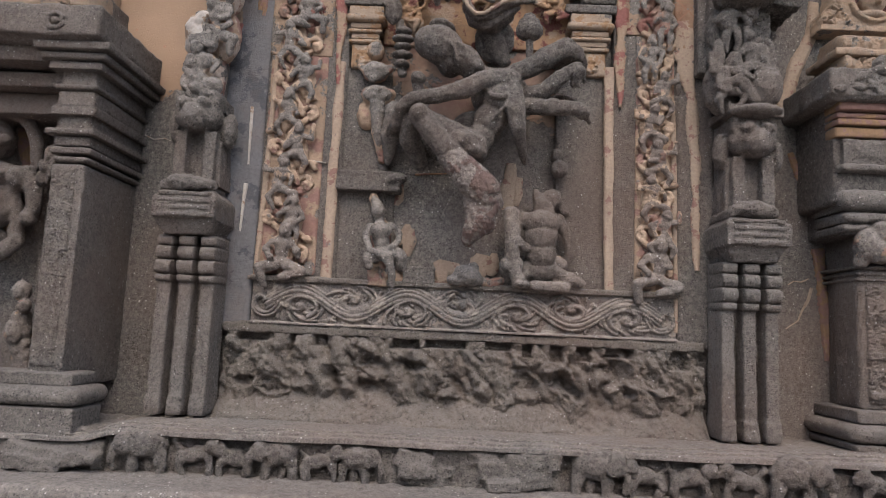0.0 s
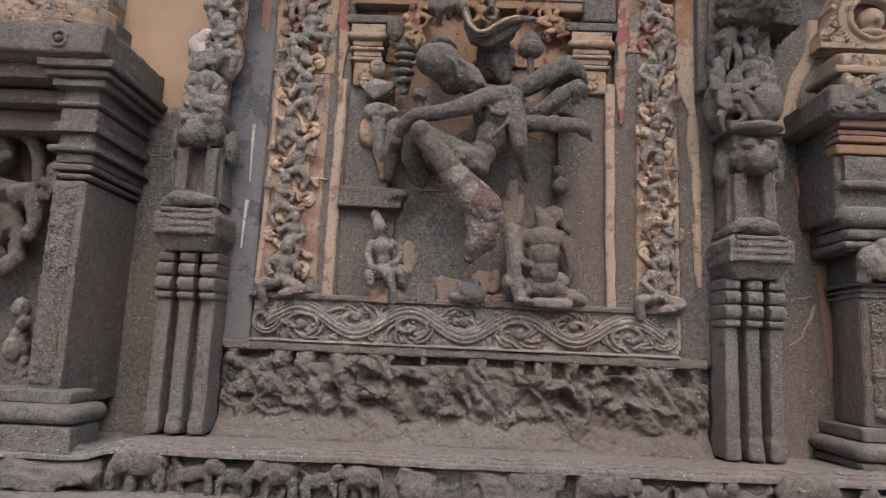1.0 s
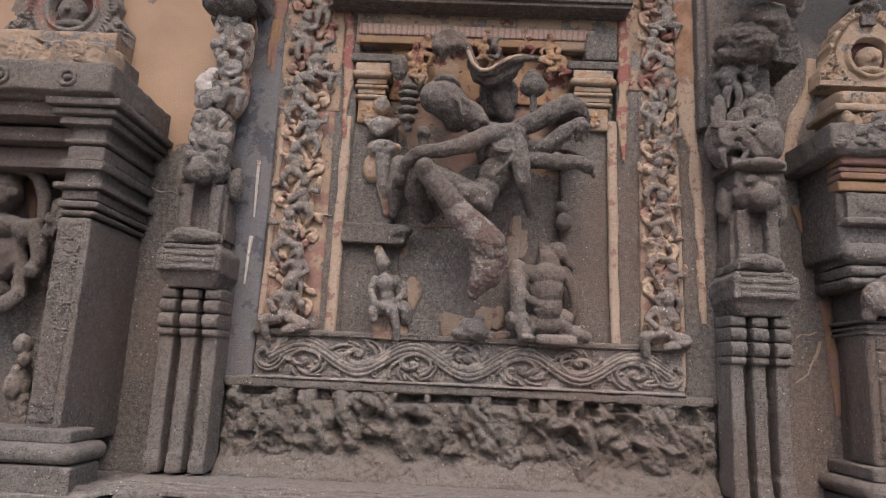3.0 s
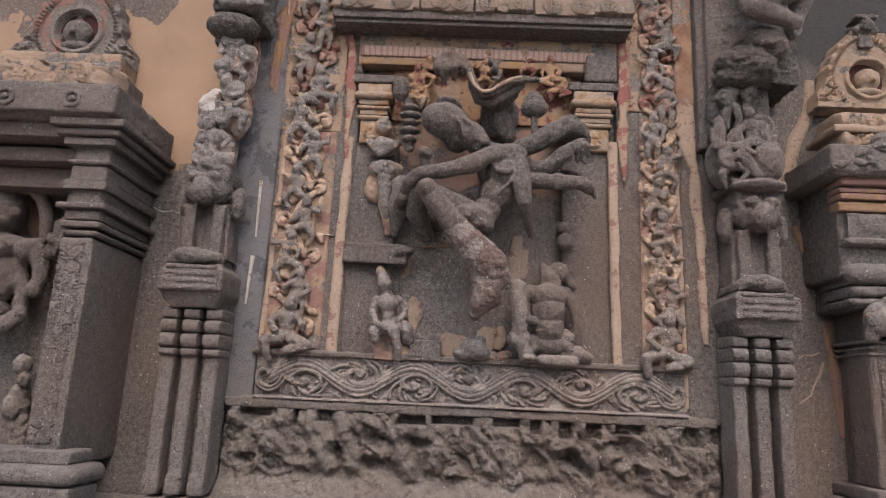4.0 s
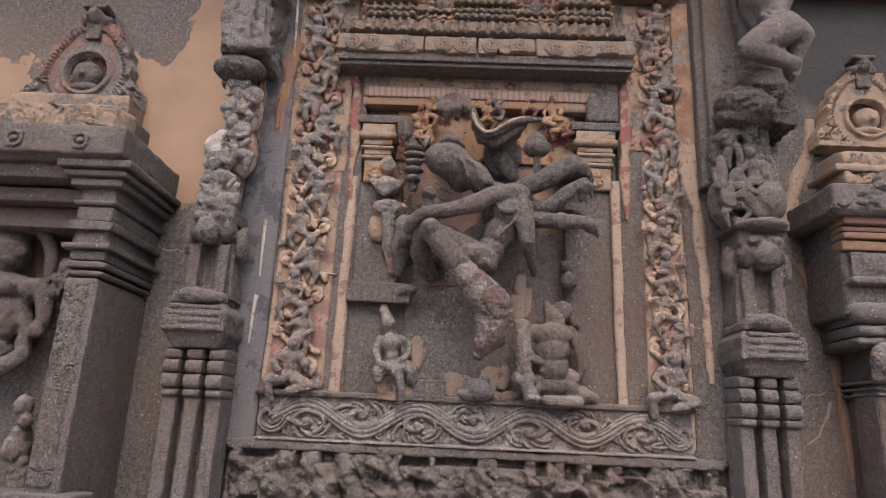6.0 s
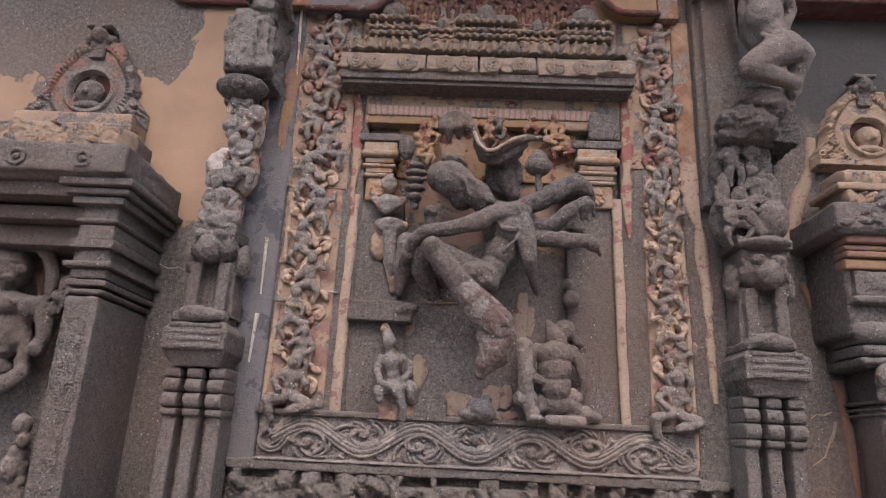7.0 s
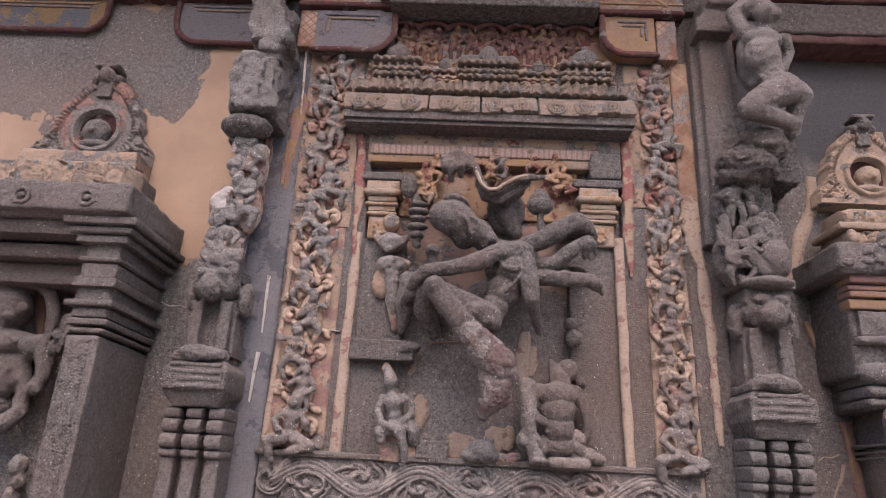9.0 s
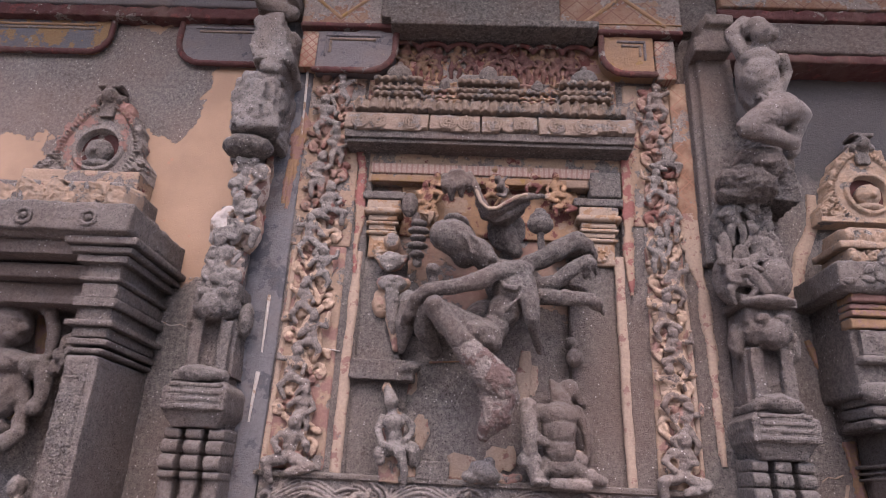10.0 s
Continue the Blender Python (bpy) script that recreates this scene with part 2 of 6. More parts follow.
def niche_material():
    """The back of the niche: pitted basalt below, rosy cream plaster kept in torn fields above."""
    n = Nodes("niche back")
    c, h = basalt(n, dust=0.2)
    x, z = n.xz()
    wob = n.math("SUBTRACT", n.noise(4.0, 6, 0.62, 12.0), 0.5)
    high = n.step(n.math("ADD", z, n.math("MULTIPLY", wob, 0.9)), 2.93, 2.945)
    inner = n.step(n.math("ABSOLUTE", n.math("SUBTRACT", n.math("ADD", x, n.math("MULTIPLY", wob, 0.5)), 0.12)), 0.60, 0.585)
    kept = n.math("MULTIPLY", n.math("MULTIPLY", high, inner), n.step(n.noise(5.5, 5, 0.6, 31.0), 0.40, 0.415))
    coat = n.mix(n.step(n.noise(3.5, 5, 0.65, 17.0), 0.42, 0.60), (0.29, 0.205, 0.15), (0.235, 0.14, 0.11))
    coat = n.mix(n.step(n.noise(45, 4, 0.7, 2.0), 0.4, 0.75, 0.0, 0.5), coat, (0.17, 0.115, 0.09))
    return n.finish(n.mix(kept, c, coat), n.math("ADD", n.math("MULTIPLY", h, 0.8), kept), 0.9, 0.010)


def panel_strip_material():
    """Pale strip of small upright painted panels with rosy lines."""
    n = Nodes("painted panel strip")
    c, h = basalt(n, dust=0.1)
    x, z = n.xz()
    bent = n.math("ADD", x, n.math("MULTIPLY", n.noise(9, 3, 0.6, 3.0), 0.03))
    bars = n.step(n.math("PINGPONG", bent, 0.017), 0.005, 0.007)
    marks = n.step(n.noise(75, 2, 0.5, 8.0), 0.52, 0.56)
    coat = n.mix(n.math("MULTIPLY", bars, n.step(marks, 0, 1, 0.5, 1.0)), (0.22, 0.135, 0.11), (0.30, 0.225, 0.175))
    cover = n.step(n.noise(5, 6, 0.65, 5.0), 0.40, 0.42)
    return n.finish(n.mix(cover, c, coat), n.math("ADD", n.math("MULTIPLY", h, 0.5), cover), 0.6, 0.005)


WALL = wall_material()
PANELSTRIP = panel_strip_material()
NICHEBACK = niche_material()
LATTICE = lattice_material("painted diamond border", (0.185, 0.135, 0.095), (0.11, 0.05, 0.038), 0.075)
LATTICE_EDGE = lattice_material("faded orange border", (0.29, 0.20, 0.135), (0.22, 0.115, 0.075), 0.075)
LATTICE_FINE = lattice_material("painted fine border", (0.29, 0.215, 0.16), (0.16, 0.06, 0.045), 0.03)


# ---- building helpers ----
def grown(bm, shapes):
    """Adds closed solids to bm: "c" tapered limb, "b" ellipsoid with a turn about y, "k" block, "t" tube through points."""
    for s in shapes:
        if s[0] == "c":
            _, p, q, r0, r1 = s
            p, q = Vector(p), Vector(q)
            axis = q - p
            turn = axis.to_track_quat("Z", "Y").to_matrix().to_4x4()
            bmesh.ops.create_cone(bm, cap_ends=True, segments=12, radius1=r0, radius2=r1, depth=max(axis.length, 0.001), matrix=Matrix.Translation((p + q) / 2) @ turn)
            for c, r in ((p, r0), (q, r1)):
                bmesh.ops.create_icosphere(bm, subdivisions=2, radius=r, matrix=Matrix.Translation(c))
        elif s[0] == "b":
            _, c, r, turn = s
            m = Matrix.Translation(c) @ Matrix.Rotation(radians(turn), 4, "Y") @ Matrix.Diagonal((*r, 1))
            bmesh.ops.create_icosphere(bm, subdivisions=3, radius=1, matrix=m)
        elif s[0] == "k":
            lo, hi = Vector(s[1]), Vector(s[2])
            turn = s[3] if len(s) > 3 else 0
            m = Matrix.Translation((lo + hi) / 2) @ Matrix.Rotation(radians(turn), 4, "Y") @ Matrix.Diagonal((*(hi - lo), 1))
            bmesh.ops.create_cube(bm, size=1, matrix=m)
        elif s[0] == "y":
            _, p, q, r = s
            axis = Vector(q) - Vector(p)
            turn = axis.to_track_quat("Z", "Y").to_matrix().to_4x4()
            bmesh.ops.create_cone(bm, cap_ends=True, segments=16, radius1=r, radius2=r, depth=axis.length, matrix=Matrix.Translation((Vector(p) + Vector(q)) / 2) @ turn)
        elif s[0] == "f":
            _, cx, y0, y1, z0, z1, wa, wb = s
            inset = wb - wa
            a = [bm.verts.new(v) for v in ((cx - wa, y0, z0), (cx + wa, y0, z0), (cx + wa, y1, z0), (cx - wa, y1, z0))]
            b = [bm.verts.new(v) for v in ((cx - wb, y0 - inset, z1), (cx + wb, y0 - inset, z1), (cx + wb, y1, z1), (cx - wb, y1, z1))]
            for q in (a[::-1], b, *[(a[i], a[(i + 1) % 4], b[(i + 1) % 4], b[i]) for i in range(4)]):
                bm.faces.new(q)
        elif s[0] == "t":
            pts = [Vector(p) for p in s[1]]
            rs = s[2] if isinstance(s[2], (list, tuple)) else [s[2]] * len(pts)
            for i in range(len(pts) - 1):
                grown(bm, [("c", pts[i], pts[i + 1], rs[i], rs[i + 1])])


def place(name, bm, mat, parent=None, label="", smooth=True):
    """Links a bmesh given in world places as one mesh object whose origin is its own base."""
    lo = Vector((min(v.co[i] for v in bm.verts) for i in range(3)))
    hi = Vector((max(v.co[i] for v in bm.verts) for i in range(3)))
    base = Vector(((lo.x + hi.x) / 2, (lo.y + hi.y) / 2, lo.z))
    bmesh.ops.translate(bm, verts=bm.verts, vec=-base)
    me = bpy.data.meshes.new(name)
    for f in bm.faces:
        f.smooth = smooth
    bm.to_mesh(me)
    bm.free()
    me.materials.append(mat)
    ob = new(name, me)
    if parent:
        ob.parent = parent
        ob.location = base - world_spot(parent)
    else:
        ob.location = base
    if label:
        ob["label"] = label
    return ob


def world_spot(ob):
    return ob.location + (world_spot(ob.parent) if ob.parent else Vector())


def thing(name, at, label, category, group="", kind=""):
    ob = new(name)
    ob.location = at
    return tagged(ob, label, category, group, kind)


TEXTURES = {}


def grit(size, depth=3):
    if size not in TEXTURES:
        t = bpy.data.textures.new("grit", "CLOUDS")
        t.noise_scale, t.noise_depth = size, depth
        TEXTURES[size] = t
    return TEXTURES[size]


def carve(name, shapes, mat, voxel=0.008, rough=0.008, size=0.05, smooth=3, parent=None, label="", coarse=0.0):
    """One worn stone body grown together from solids."""
    bm = bmesh.new()
    grown(bm, shapes)
    ob = place(name, bm, mat, parent, label)
    m = ob.modifiers.new("weld", "REMESH")
    m.mode, m.voxel_size, m.use_smooth_shade = "VOXEL", voxel, True
    if smooth:
        m = ob.modifiers.new("wear", "SMOOTH")
        m.factor, m.iterations = 0.5, smooth
    for s, k in ((size, rough * 1.6), (size * 5, coarse * 1.3)):
        if k:
            m = ob.modifiers.new("erosion", "DISPLACE")
            m.texture, m.texture_coords, m.strength, m.mid_level = grit(s), "GLOBAL", k, 0.5
    return ob


def relief(name, x0, x1, z0, z1, y, step, height, mat, parent=None, label="", ends=True):
    """A carved face towards -y: y minus height(X, Z), with its rim turned back into the wall."""
    nx, nz = int((x1 - x0) / step) + 1, int((z1 - z0) / step) + 1
    X, Z = np.meshgrid(np.linspace(x0, x1, nx), np.linspace(z0, z1, nz))
    Y = y - height(X, Z)
    for edge in (np.s_[0, :], np.s_[-1, :], np.s_[:, 0], np.s_[:, -1])[: 4 if ends else 2]:
        Y[edge] = y + 0.16
    base = Vector(((x0 + x1) / 2, y, z0))
    co = np.stack([X - base.x, Y - base.y, Z - base.z], -1).reshape(-1, 3)
    i = np.arange(nx * nz).reshape(nz, nx)
    quads = np.stack([i[:-1, :-1], i[:-1, 1:], i[1:, 1:], i[1:, :-1]], -1).reshape(-1, 4)
    me = bpy.data.meshes.new(name)
    me.from_pydata(co.tolist(), [], quads.tolist())
    me.polygons.foreach_set("use_smooth", [True] * len(me.polygons))
    me.materials.append(mat)
    ob = new(name, me)
    ob.location = base - (world_spot(parent) if parent else Vector())
    if parent:
        ob.parent = parent
    if label:
        ob["label"] = label
    return ob


def rough_field(X, Z, scale, seed, octaves=4):
    """Smooth value noise on a grid, about -1 to 1."""
    rng = np.random.default_rng(seed)
    total, amp, out = 0.0, 1.0, np.zeros_like(X)
    for _ in range(octaves):
        u, v = (X + 20) / scale, (Z + 20) / scale
        iu, iv = np.floor(u).astype(int), np.floor(v).astype(int)
        fu, fv = u - iu, v - iv
        fu, fv = fu * fu * (3 - 2 * fu), fv * fv * (3 - 2 * fv)
        table = rng.uniform(-1, 1, (256, 256))
        pick = lambda a, b: table[a % 256, b % 256]
        out += amp * ((pick(iu, iv) * (1 - fu) + pick(iu + 1, iv) * fu) * (1 - fv) + (pick(iu, iv + 1) * (1 - fu) + pick(iu + 1, iv + 1) * fu) * fv)
        total += amp
        amp, scale = amp * 0.5, scale * 0.5
    return out / total


def domes(X, Z, items):
    """Height of rounded lumps: x, z, radius in x, radius in z, height."""
    out = np.zeros_like(X)
    for cx, cz, rx, rz, h in items:
        out = np.maximum(out, h * np.sqrt(np.clip(1 - ((X - cx) / rx) ** 2 - ((Z - cz) / rz) ** 2, 0, None)))
    return out


def cords(X, Z, lines):
    """Height of cords: list of (points, radius, height)."""
    out = np.zeros_like(X)
    for pts, r, h in lines:
        for px, pz in pts:
            sel = (np.abs(X - px) < r) & (np.abs(Z - pz) < r)
            if sel.any():
                d = ((X[sel] - px) ** 2 + (Z[sel] - pz) ** 2) / r ** 2
                out[sel] = np.maximum(out[sel], h * np.sqrt(np.clip(1 - d, 0, None)))
    return out


def tracery(X, Z, x0, x1, z0, z1, count, seed, r=0.006, h=0.012):
    """Dense small curls filling a field."""
    rng = random.Random(seed)
    lines = []
    for _ in range(count):
        cx, cz, g = rng.uniform(x0, x1), rng.uniform(z0, z1), rng.choice((-1, 1))
        k = rng.uniform(0.6, 1.3)
        lines.append(([(cx + g * k * 0.0045 * a * math.cos(a), cz + k * 0.0045 * a * math.sin(a)) for a in np.arange(0, 6.5, 0.25)], r, h))
    return cords(X, Z, lines) + 0.3 * h * rough_field(X, Z, 0.02, seed)


def ribbon(name, pts, widths, y, mat, label, category="plaster", thick=0.006, seed=0, jag=0.3, parent=None):
    """A torn strip of plaster or mortar of some thickness lying on the wall, through points (x, z)."""
    rng = random.Random(seed)
    bm = bmesh.new()
    rows = []
    for (ax, az), (bx, bz), wa, wb in zip(pts, pts[1:], widths, widths[1:]):
        length = math.hypot(bx - ax, bz - az)
        nx, nz = -(bz - az) / length, (bx - ax) / length
        count = max(2, int(length / 0.012))
        for i in range(count + (pts[-1] == (bx, bz))):
            f = i / count
            w = (wa + (wb - wa) * f) / 2
            l, r = (w * (1 + jag * (1.1 * noise.noise((k * 7.3 + seed, (az + (bz - az) * f) * 6, (ax + (bx - ax) * f) * 6)) + rng.uniform(-0.25, 0.25))) for k in (0, 1))
            x, z = ax + (bx - ax) * f, az + (bz - az) * f
            rows.append([bm.verts.new((x + nx * k, yy, z + nz * k)) for k, yy in ((-r, y + 0.02), (-r, y - thick * 0.6), (-r * 0.4, y - thick), (l * 0.4, y - thick), (l, y - thick * 0.6), (l, y + 0.02))])
    for a, b in zip(rows, rows[1:]):
        for j in range(5):
            bm.faces.new((a[j], b[j], b[j + 1], a[j + 1]))
    bmesh.ops.recalc_face_normals(bm, faces=bm.faces)
    ob = place(name, bm, mat, parent, label)
    if parent is None:
        tagged(ob, label, category)
    return ob


def blockpart(name, x0, x1, y0, y1, z0, z1, mat, parent=None, label="", voxel=0.014, rough=0.006, smooth=2):
    return carve(name, [("k", (x0, y0, z0), (x1, y1, z1))], mat, voxel, rough, 0.06, smooth, parent, label)


def mouldings(parent, x0, x1, y0, y1, steps, mat, voxel=0.011, names="moulding"):
    """Stacked string courses; steps: z0, z1, overhang, rounded."""
    for z0, z1, over, rounded in steps:
        a, b, f = x0 - over, x1 + over, y0 - over
        shapes = [("k", (a, f, z0), (b, y1, z1))]
        if rounded:
            r, zc = (z1 - z0) / 2, (z0 + z1) / 2
            shapes = [("k", (a + r, f + r, z0), (b - r, y1, z1)), ("c", (a + r, f + r, zc), (b - r, f + r, zc), r, r),
                      ("c", (a + r, f + r, zc), (a + r, y1, zc), r, r), ("c", (b - r, f + r, zc), (b - r, y1, zc), r, r)]
        carve(names, shapes, mat, voxel, 0.005, 0.05, 1, parent)


def figurine(c, s, rng, kind="dance", flip=1, y=3.4):
    """Solids of a small worn figure of height s whose middle is at c=(x, z), on a bed at depth y."""
    x, z = c
    f = flip
    P = lambda a, b, d=0.0: (x + f * a * s, y - 0.02 * s - d * 1.25 * s, z + b * s)
    j = lambda k=0.05: rng.uniform(-k, k)
    hx = j(0.08)
    out = [("b", P(hx, 0.36, 0.14), (0.105 * s, 0.11 * s, 0.12 * s), 0), ("b", P(hx - 0.02, 0.47, 0.1), (0.085 * s, 0.08 * s, 0.09 * s), 12),
           ("b", P(j(), 0.16, 0.1), (0.155 * s, 0.11 * s, 0.14 * s), j(15)), ("b", P(j(), 0.0, 0.09), (0.11 * s, 0.09 * s, 0.13 * s), 0),
           ("b", P(0.02, -0.12, 0.09), (0.15 * s, 0.1 * s, 0.10 * s), 0)]
    ax = 0.24 + j()
    out += [("t", [P(-0.12, 0.22, 0.1), P(-ax, 0.08 + j(0.12), 0.12), P(-0.16 + j(0.1), -0.04 + j(0.15), 0.16)], [0.055 * s, 0.05 * s, 0.045 * s])]
    if kind == "dance":
        out += [("t", [P(0.12, 0.22, 0.1), P(0.28, 0.22 + j(), 0.12), P(0.30, 0.40 + j(0.1), 0.1)], [0.055 * s, 0.05 * s, 0.04 * s]),
                ("t", [P(-0.08, -0.14, 0.1), P(-0.27, -0.25 + j(), 0.15), P(-0.14, -0.46, 0.1)], [0.085 * s, 0.07 * s, 0.05 * s]),
                ("t", [P(0.08, -0.14, 0.1), P(0.20, -0.30, 0.13), P(0.10, -0.5, 0.08)], [0.085 * s, 0.065 * s, 0.05 * s])]
    elif kind == "sit":
        out += [("t", [P(0.12, 0.22, 0.1), P(0.26, 0.06, 0.12), P(0.15, -0.06, 0.2)], [0.055 * s, 0.05 * s, 0.05 * s]),
                ("t", [P(-0.08, -0.16, 0.12), P(-0.32, -0.26, 0.16), P(-0.02, -0.36, 0.16)], [0.09 * s, 0.08 * s, 0.06 * s]),
                ("t", [P(0.08, -0.16, 0.12), P(0.32, -0.22, 0.16), P(0.26, -0.46, 0.1)], [0.09 * s, 0.08 * s, 0.06 * s])]
    else:
        out += [("t", [P(0.12, 0.22, 0.1), P(0.24, 0.02, 0.12), P(0.10, -0.12, 0.18)], [0.055 * s, 0.05 * s, 0.04 * s]),
                ("t", [P(-0.07, -0.14, 0.1), P(-0.10, -0.32, 0.14), P(-0.08, -0.52, 0.08)], [0.085 * s, 0.07 * s, 0.055 * s]),
                ("t", [P(0.07, -0.14, 0.1), P(0.13, -0.30, 0.12), P(0.10, -0.52, 0.08)], [0.085 * s, 0.07 * s, 0.055 * s])]
    return out


# ---- setting ----
def sheet(name, x0, x1, z0, z1, y, thick, mat, label):
    bm = bmesh.new()
    grown(bm, [("k", (x0, y, z0), (x1, y + thick, z1))])
    return tagged(place(name, bm, mat, smooth=False), label, name.split("_")[0], kind="structure")


# The floor lies out of view; its paleness throws light back up.
bm = bmesh.new()
bmesh.ops.create_grid(bm, x_segments=40, y_segments=40, size=60)
tagged(place("ground", bm, PALE_BOUNCE), "courtyard floor out of view, made pale to bounce light upwards", "ground", kind="structure")
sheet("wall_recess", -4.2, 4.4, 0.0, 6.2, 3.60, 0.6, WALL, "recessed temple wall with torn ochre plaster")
# Stands behind the camera, pale so it reflects light onto the temple wall.
sheet("wall_opposite", -14, 14, 0.0, 4.5, -9.0, 1.0, PALE_BOUNCE, "unseen cliff across the courtyard, made pale to bounce light")

# Slab above the view, added to shade the top of the wall.
eave = blockpart("eave", -4.2, 4.4, 2.45, 3.7, 5.62, 5.85, STONE, None, "", 0.05, 0.02)
tagged(eave, "plain stone eave above the view, added to shade the wall top", "eave", kind="structure")

# ---- the projecting bay with its niche ----
bay = thing("wall_bay", (0.1, 3.45, 1.2), "projecting basalt wall bay round a carved niche", "wall", kind="structure")
blockpart("side_face", -1.30, -1.06, 3.44, 3.7, 1.66, 5.0, SLATEWALL, bay, "bay edge with worn slate-blue wash", voxel=0.02)
blockpart("jamb", -1.07, -0.60, 3.455, 3.7, 1.9, 4.95, STONE, bay, voxel=0.02)
blockpart("jamb", 0.93, 1.30, 3.455, 3.7, 1.9, 4.95, STONE, bay, voxel=0.02)
blockpart("side_face", 1.29, 1.50, 3.445, 3.7, 1.66, 4.95, STONE, bay, voxel=0.02)
blockpart("niche_back", -0.64, 0.97, 3.53, 3.72, 1.9, 4.0, NICHEBACK, bay, "niche back with torn rosy plaster", voxel=0.02, rough=0.012)
blockpart("upper_wall", -0.7, 1.0, 3.46, 3.7, 3.95, 5.0, REDBED, bay, "red-painted wall above the niche", voxel=0.02)
carve("plinth", [("k", (-1.2, 3.42, 1.65), (1.44, 3.7, 1.702))], FRIEZESTONE, 0.009, 0.014, 0.04, 3, bay, coarse=0.02)
blockpart("foot", -1.32, 1.52, 3.5, 3.7, 1.15, 1.66, STONE, bay, voxel=0.02)
blockpart("band_rim", -1.08, 1.30, 3.405, 3.6, 1.937, 1.965, FRIEZESTONE, bay, voxel=0.010, rough=0.008)
# creamy plaster beds behind the jamb carvings
BED_L, BED_R = (-1.045, -0.735), (1.06, 1.265)


def bed(name, x0, x1, z0, z1, y, mat, label):
    ob = blockpart(name, x0, x1, y, y + 0.05, z0, z1, mat, None, "", 0.012, 0.005)
    return tagged(ob, label, "plaster")


bed("plaster_bed", -1.05, -0.715, 1.975, 3.25, 3.445, BACKING, "torn cream plaster behind jamb figures")
bed("plaster_bed", -1.06, -0.70, 3.25, 4.5, 3.446, ROSY, "faded red plaster behind jamb figures")
bed("plaster_bed", -0.42, 0.68, 3.36, 3.72, 3.505, UPPER_KEPT, "cream and red plaster on the upper niche wall")
bed("plaster_bed", 1.055, 1.275, 1.975, 3.45, 3.445, BACKING, "torn cream plaster behind jamb figures")
bed("plaster_bed", 0.97, 1.275, 3.45, 4.45, 3.446, ROSY, "faded red plaster behind jamb figures")
border = blockpart("painted_border", 1.27, 1.40, 3.432, 3.5, 3.30, 4.47, LATTICE_EDGE, None, "", 0.012, 0.004)
tagged(border, "cream and orange painted diamond border on wall", "border")

# ---- carved scroll band ----
def scroll_height(X, Z):
    mid, half = 1.822, 0.108
    lines = []
    wave = lambda x: math.sin(2 * math.pi * (x - 0.115) / 0.60 - math.pi / 2)
    stem = [(x, mid + 0.064 * wave(x)) for x in np.arange(-0.96, 1.20, 0.006)]
    for off, r, h in ((0, 0.017, 0.042), (0.023, 0.012, 0.036), (-0.023, 0.012, 0.036), (0.042, 0.009, 0.028)):
        lines.append(([(x, z + off) for x, z in stem], r, h))
    rng = random.Random(77)
    for k in range(-4, 5):
        cx = 0.115 + 0.30 * k
        if not -1.0 < cx < 1.25:
            continue
        up = -1 if k % 2 else 1
        cz = mid + up * 0.022
        hand = 1 if k < 0 else -1
        for grow, r, h in ((1.15, 0.013, 0.038), (1.5, 0.010, 0.030)):
            spiral = [(cx + hand * grow * (0.012 + 0.0115 * a) * math.cos(a), cz - up * 0.006 + up * grow * (0.010 + 0.0068 * a) * math.sin(a)) for a in np.arange(0, 7.4, 0.09)]
            lines.append((spiral, r, h))
        for a in np.arange(0.2, 6.2, 0.42):
            reach = rng.uniform(0.7, 1.15)
            leaf = [(cx + (0.085 + 0.038 * q) * reach * math.cos(a + 0.45 * q), cz + (0.055 + 0.032 * q) * reach * math.sin(a + 0.45 * q)) for q in np.arange(0, 1.6, 0.16)]
            lines.append((leaf, rng.uniform(0.007, 0.012), rng.uniform(0.02, 0.034)))
        lines.append(([(cx, cz)], 0.024, 0.04))
        for _ in range(7):
            px, pz = cx + rng.uniform(-0.14, 0.14), mid + rng.uniform(-0.095, 0.095)
            lines.append(([(px + 0.004 * q * math.cos(q), pz + 0.004 * q * math.sin(q)) for q in np.arange(0, 5, 0.3)], 0.008, 0.026))
    for cx, hand in ((-0.985, 1), (1.215, -1)):
        for grow in (1.25, 1.6):
            lines.append(([(cx + hand * grow * 0.0105 * a * math.cos(a), mid + grow * 0.0105 * a * math.sin(a)) for a in np.arange(0.4, 6.3, 0.1)], 0.011, 0.036))
    h = cords(X, Z, [l for l in lines])
    keep = np.clip((half - np.abs(Z - mid)) / 0.006, 0, 1)
    h = h * keep * (0.8 + 0.35 * rough_field(X, Z, 0.25, 7)) + 0.007 * rough_field(X, Z, 0.025, 5) + 0.006 * rough_field(X, Z, 0.3, 6)
    rim = np.clip((np.abs(Z - mid) - half) / 0.006, 0, 1)
    return np.maximum(h, rim * 0.03)


band = thing("scroll_band", (0.12, 3.44, 1.725), "grey basalt band carved with a running leaf scroll", "band")
for i in range(8):
    x0 = -1.05 + 2.335 * i / 8
    relief("scroll_panel", x0, x0 + 2.335 / 8, 1.695, 1.945, 3.44, 0.0042, scroll_height, BANDSTONE, band, ends=False)

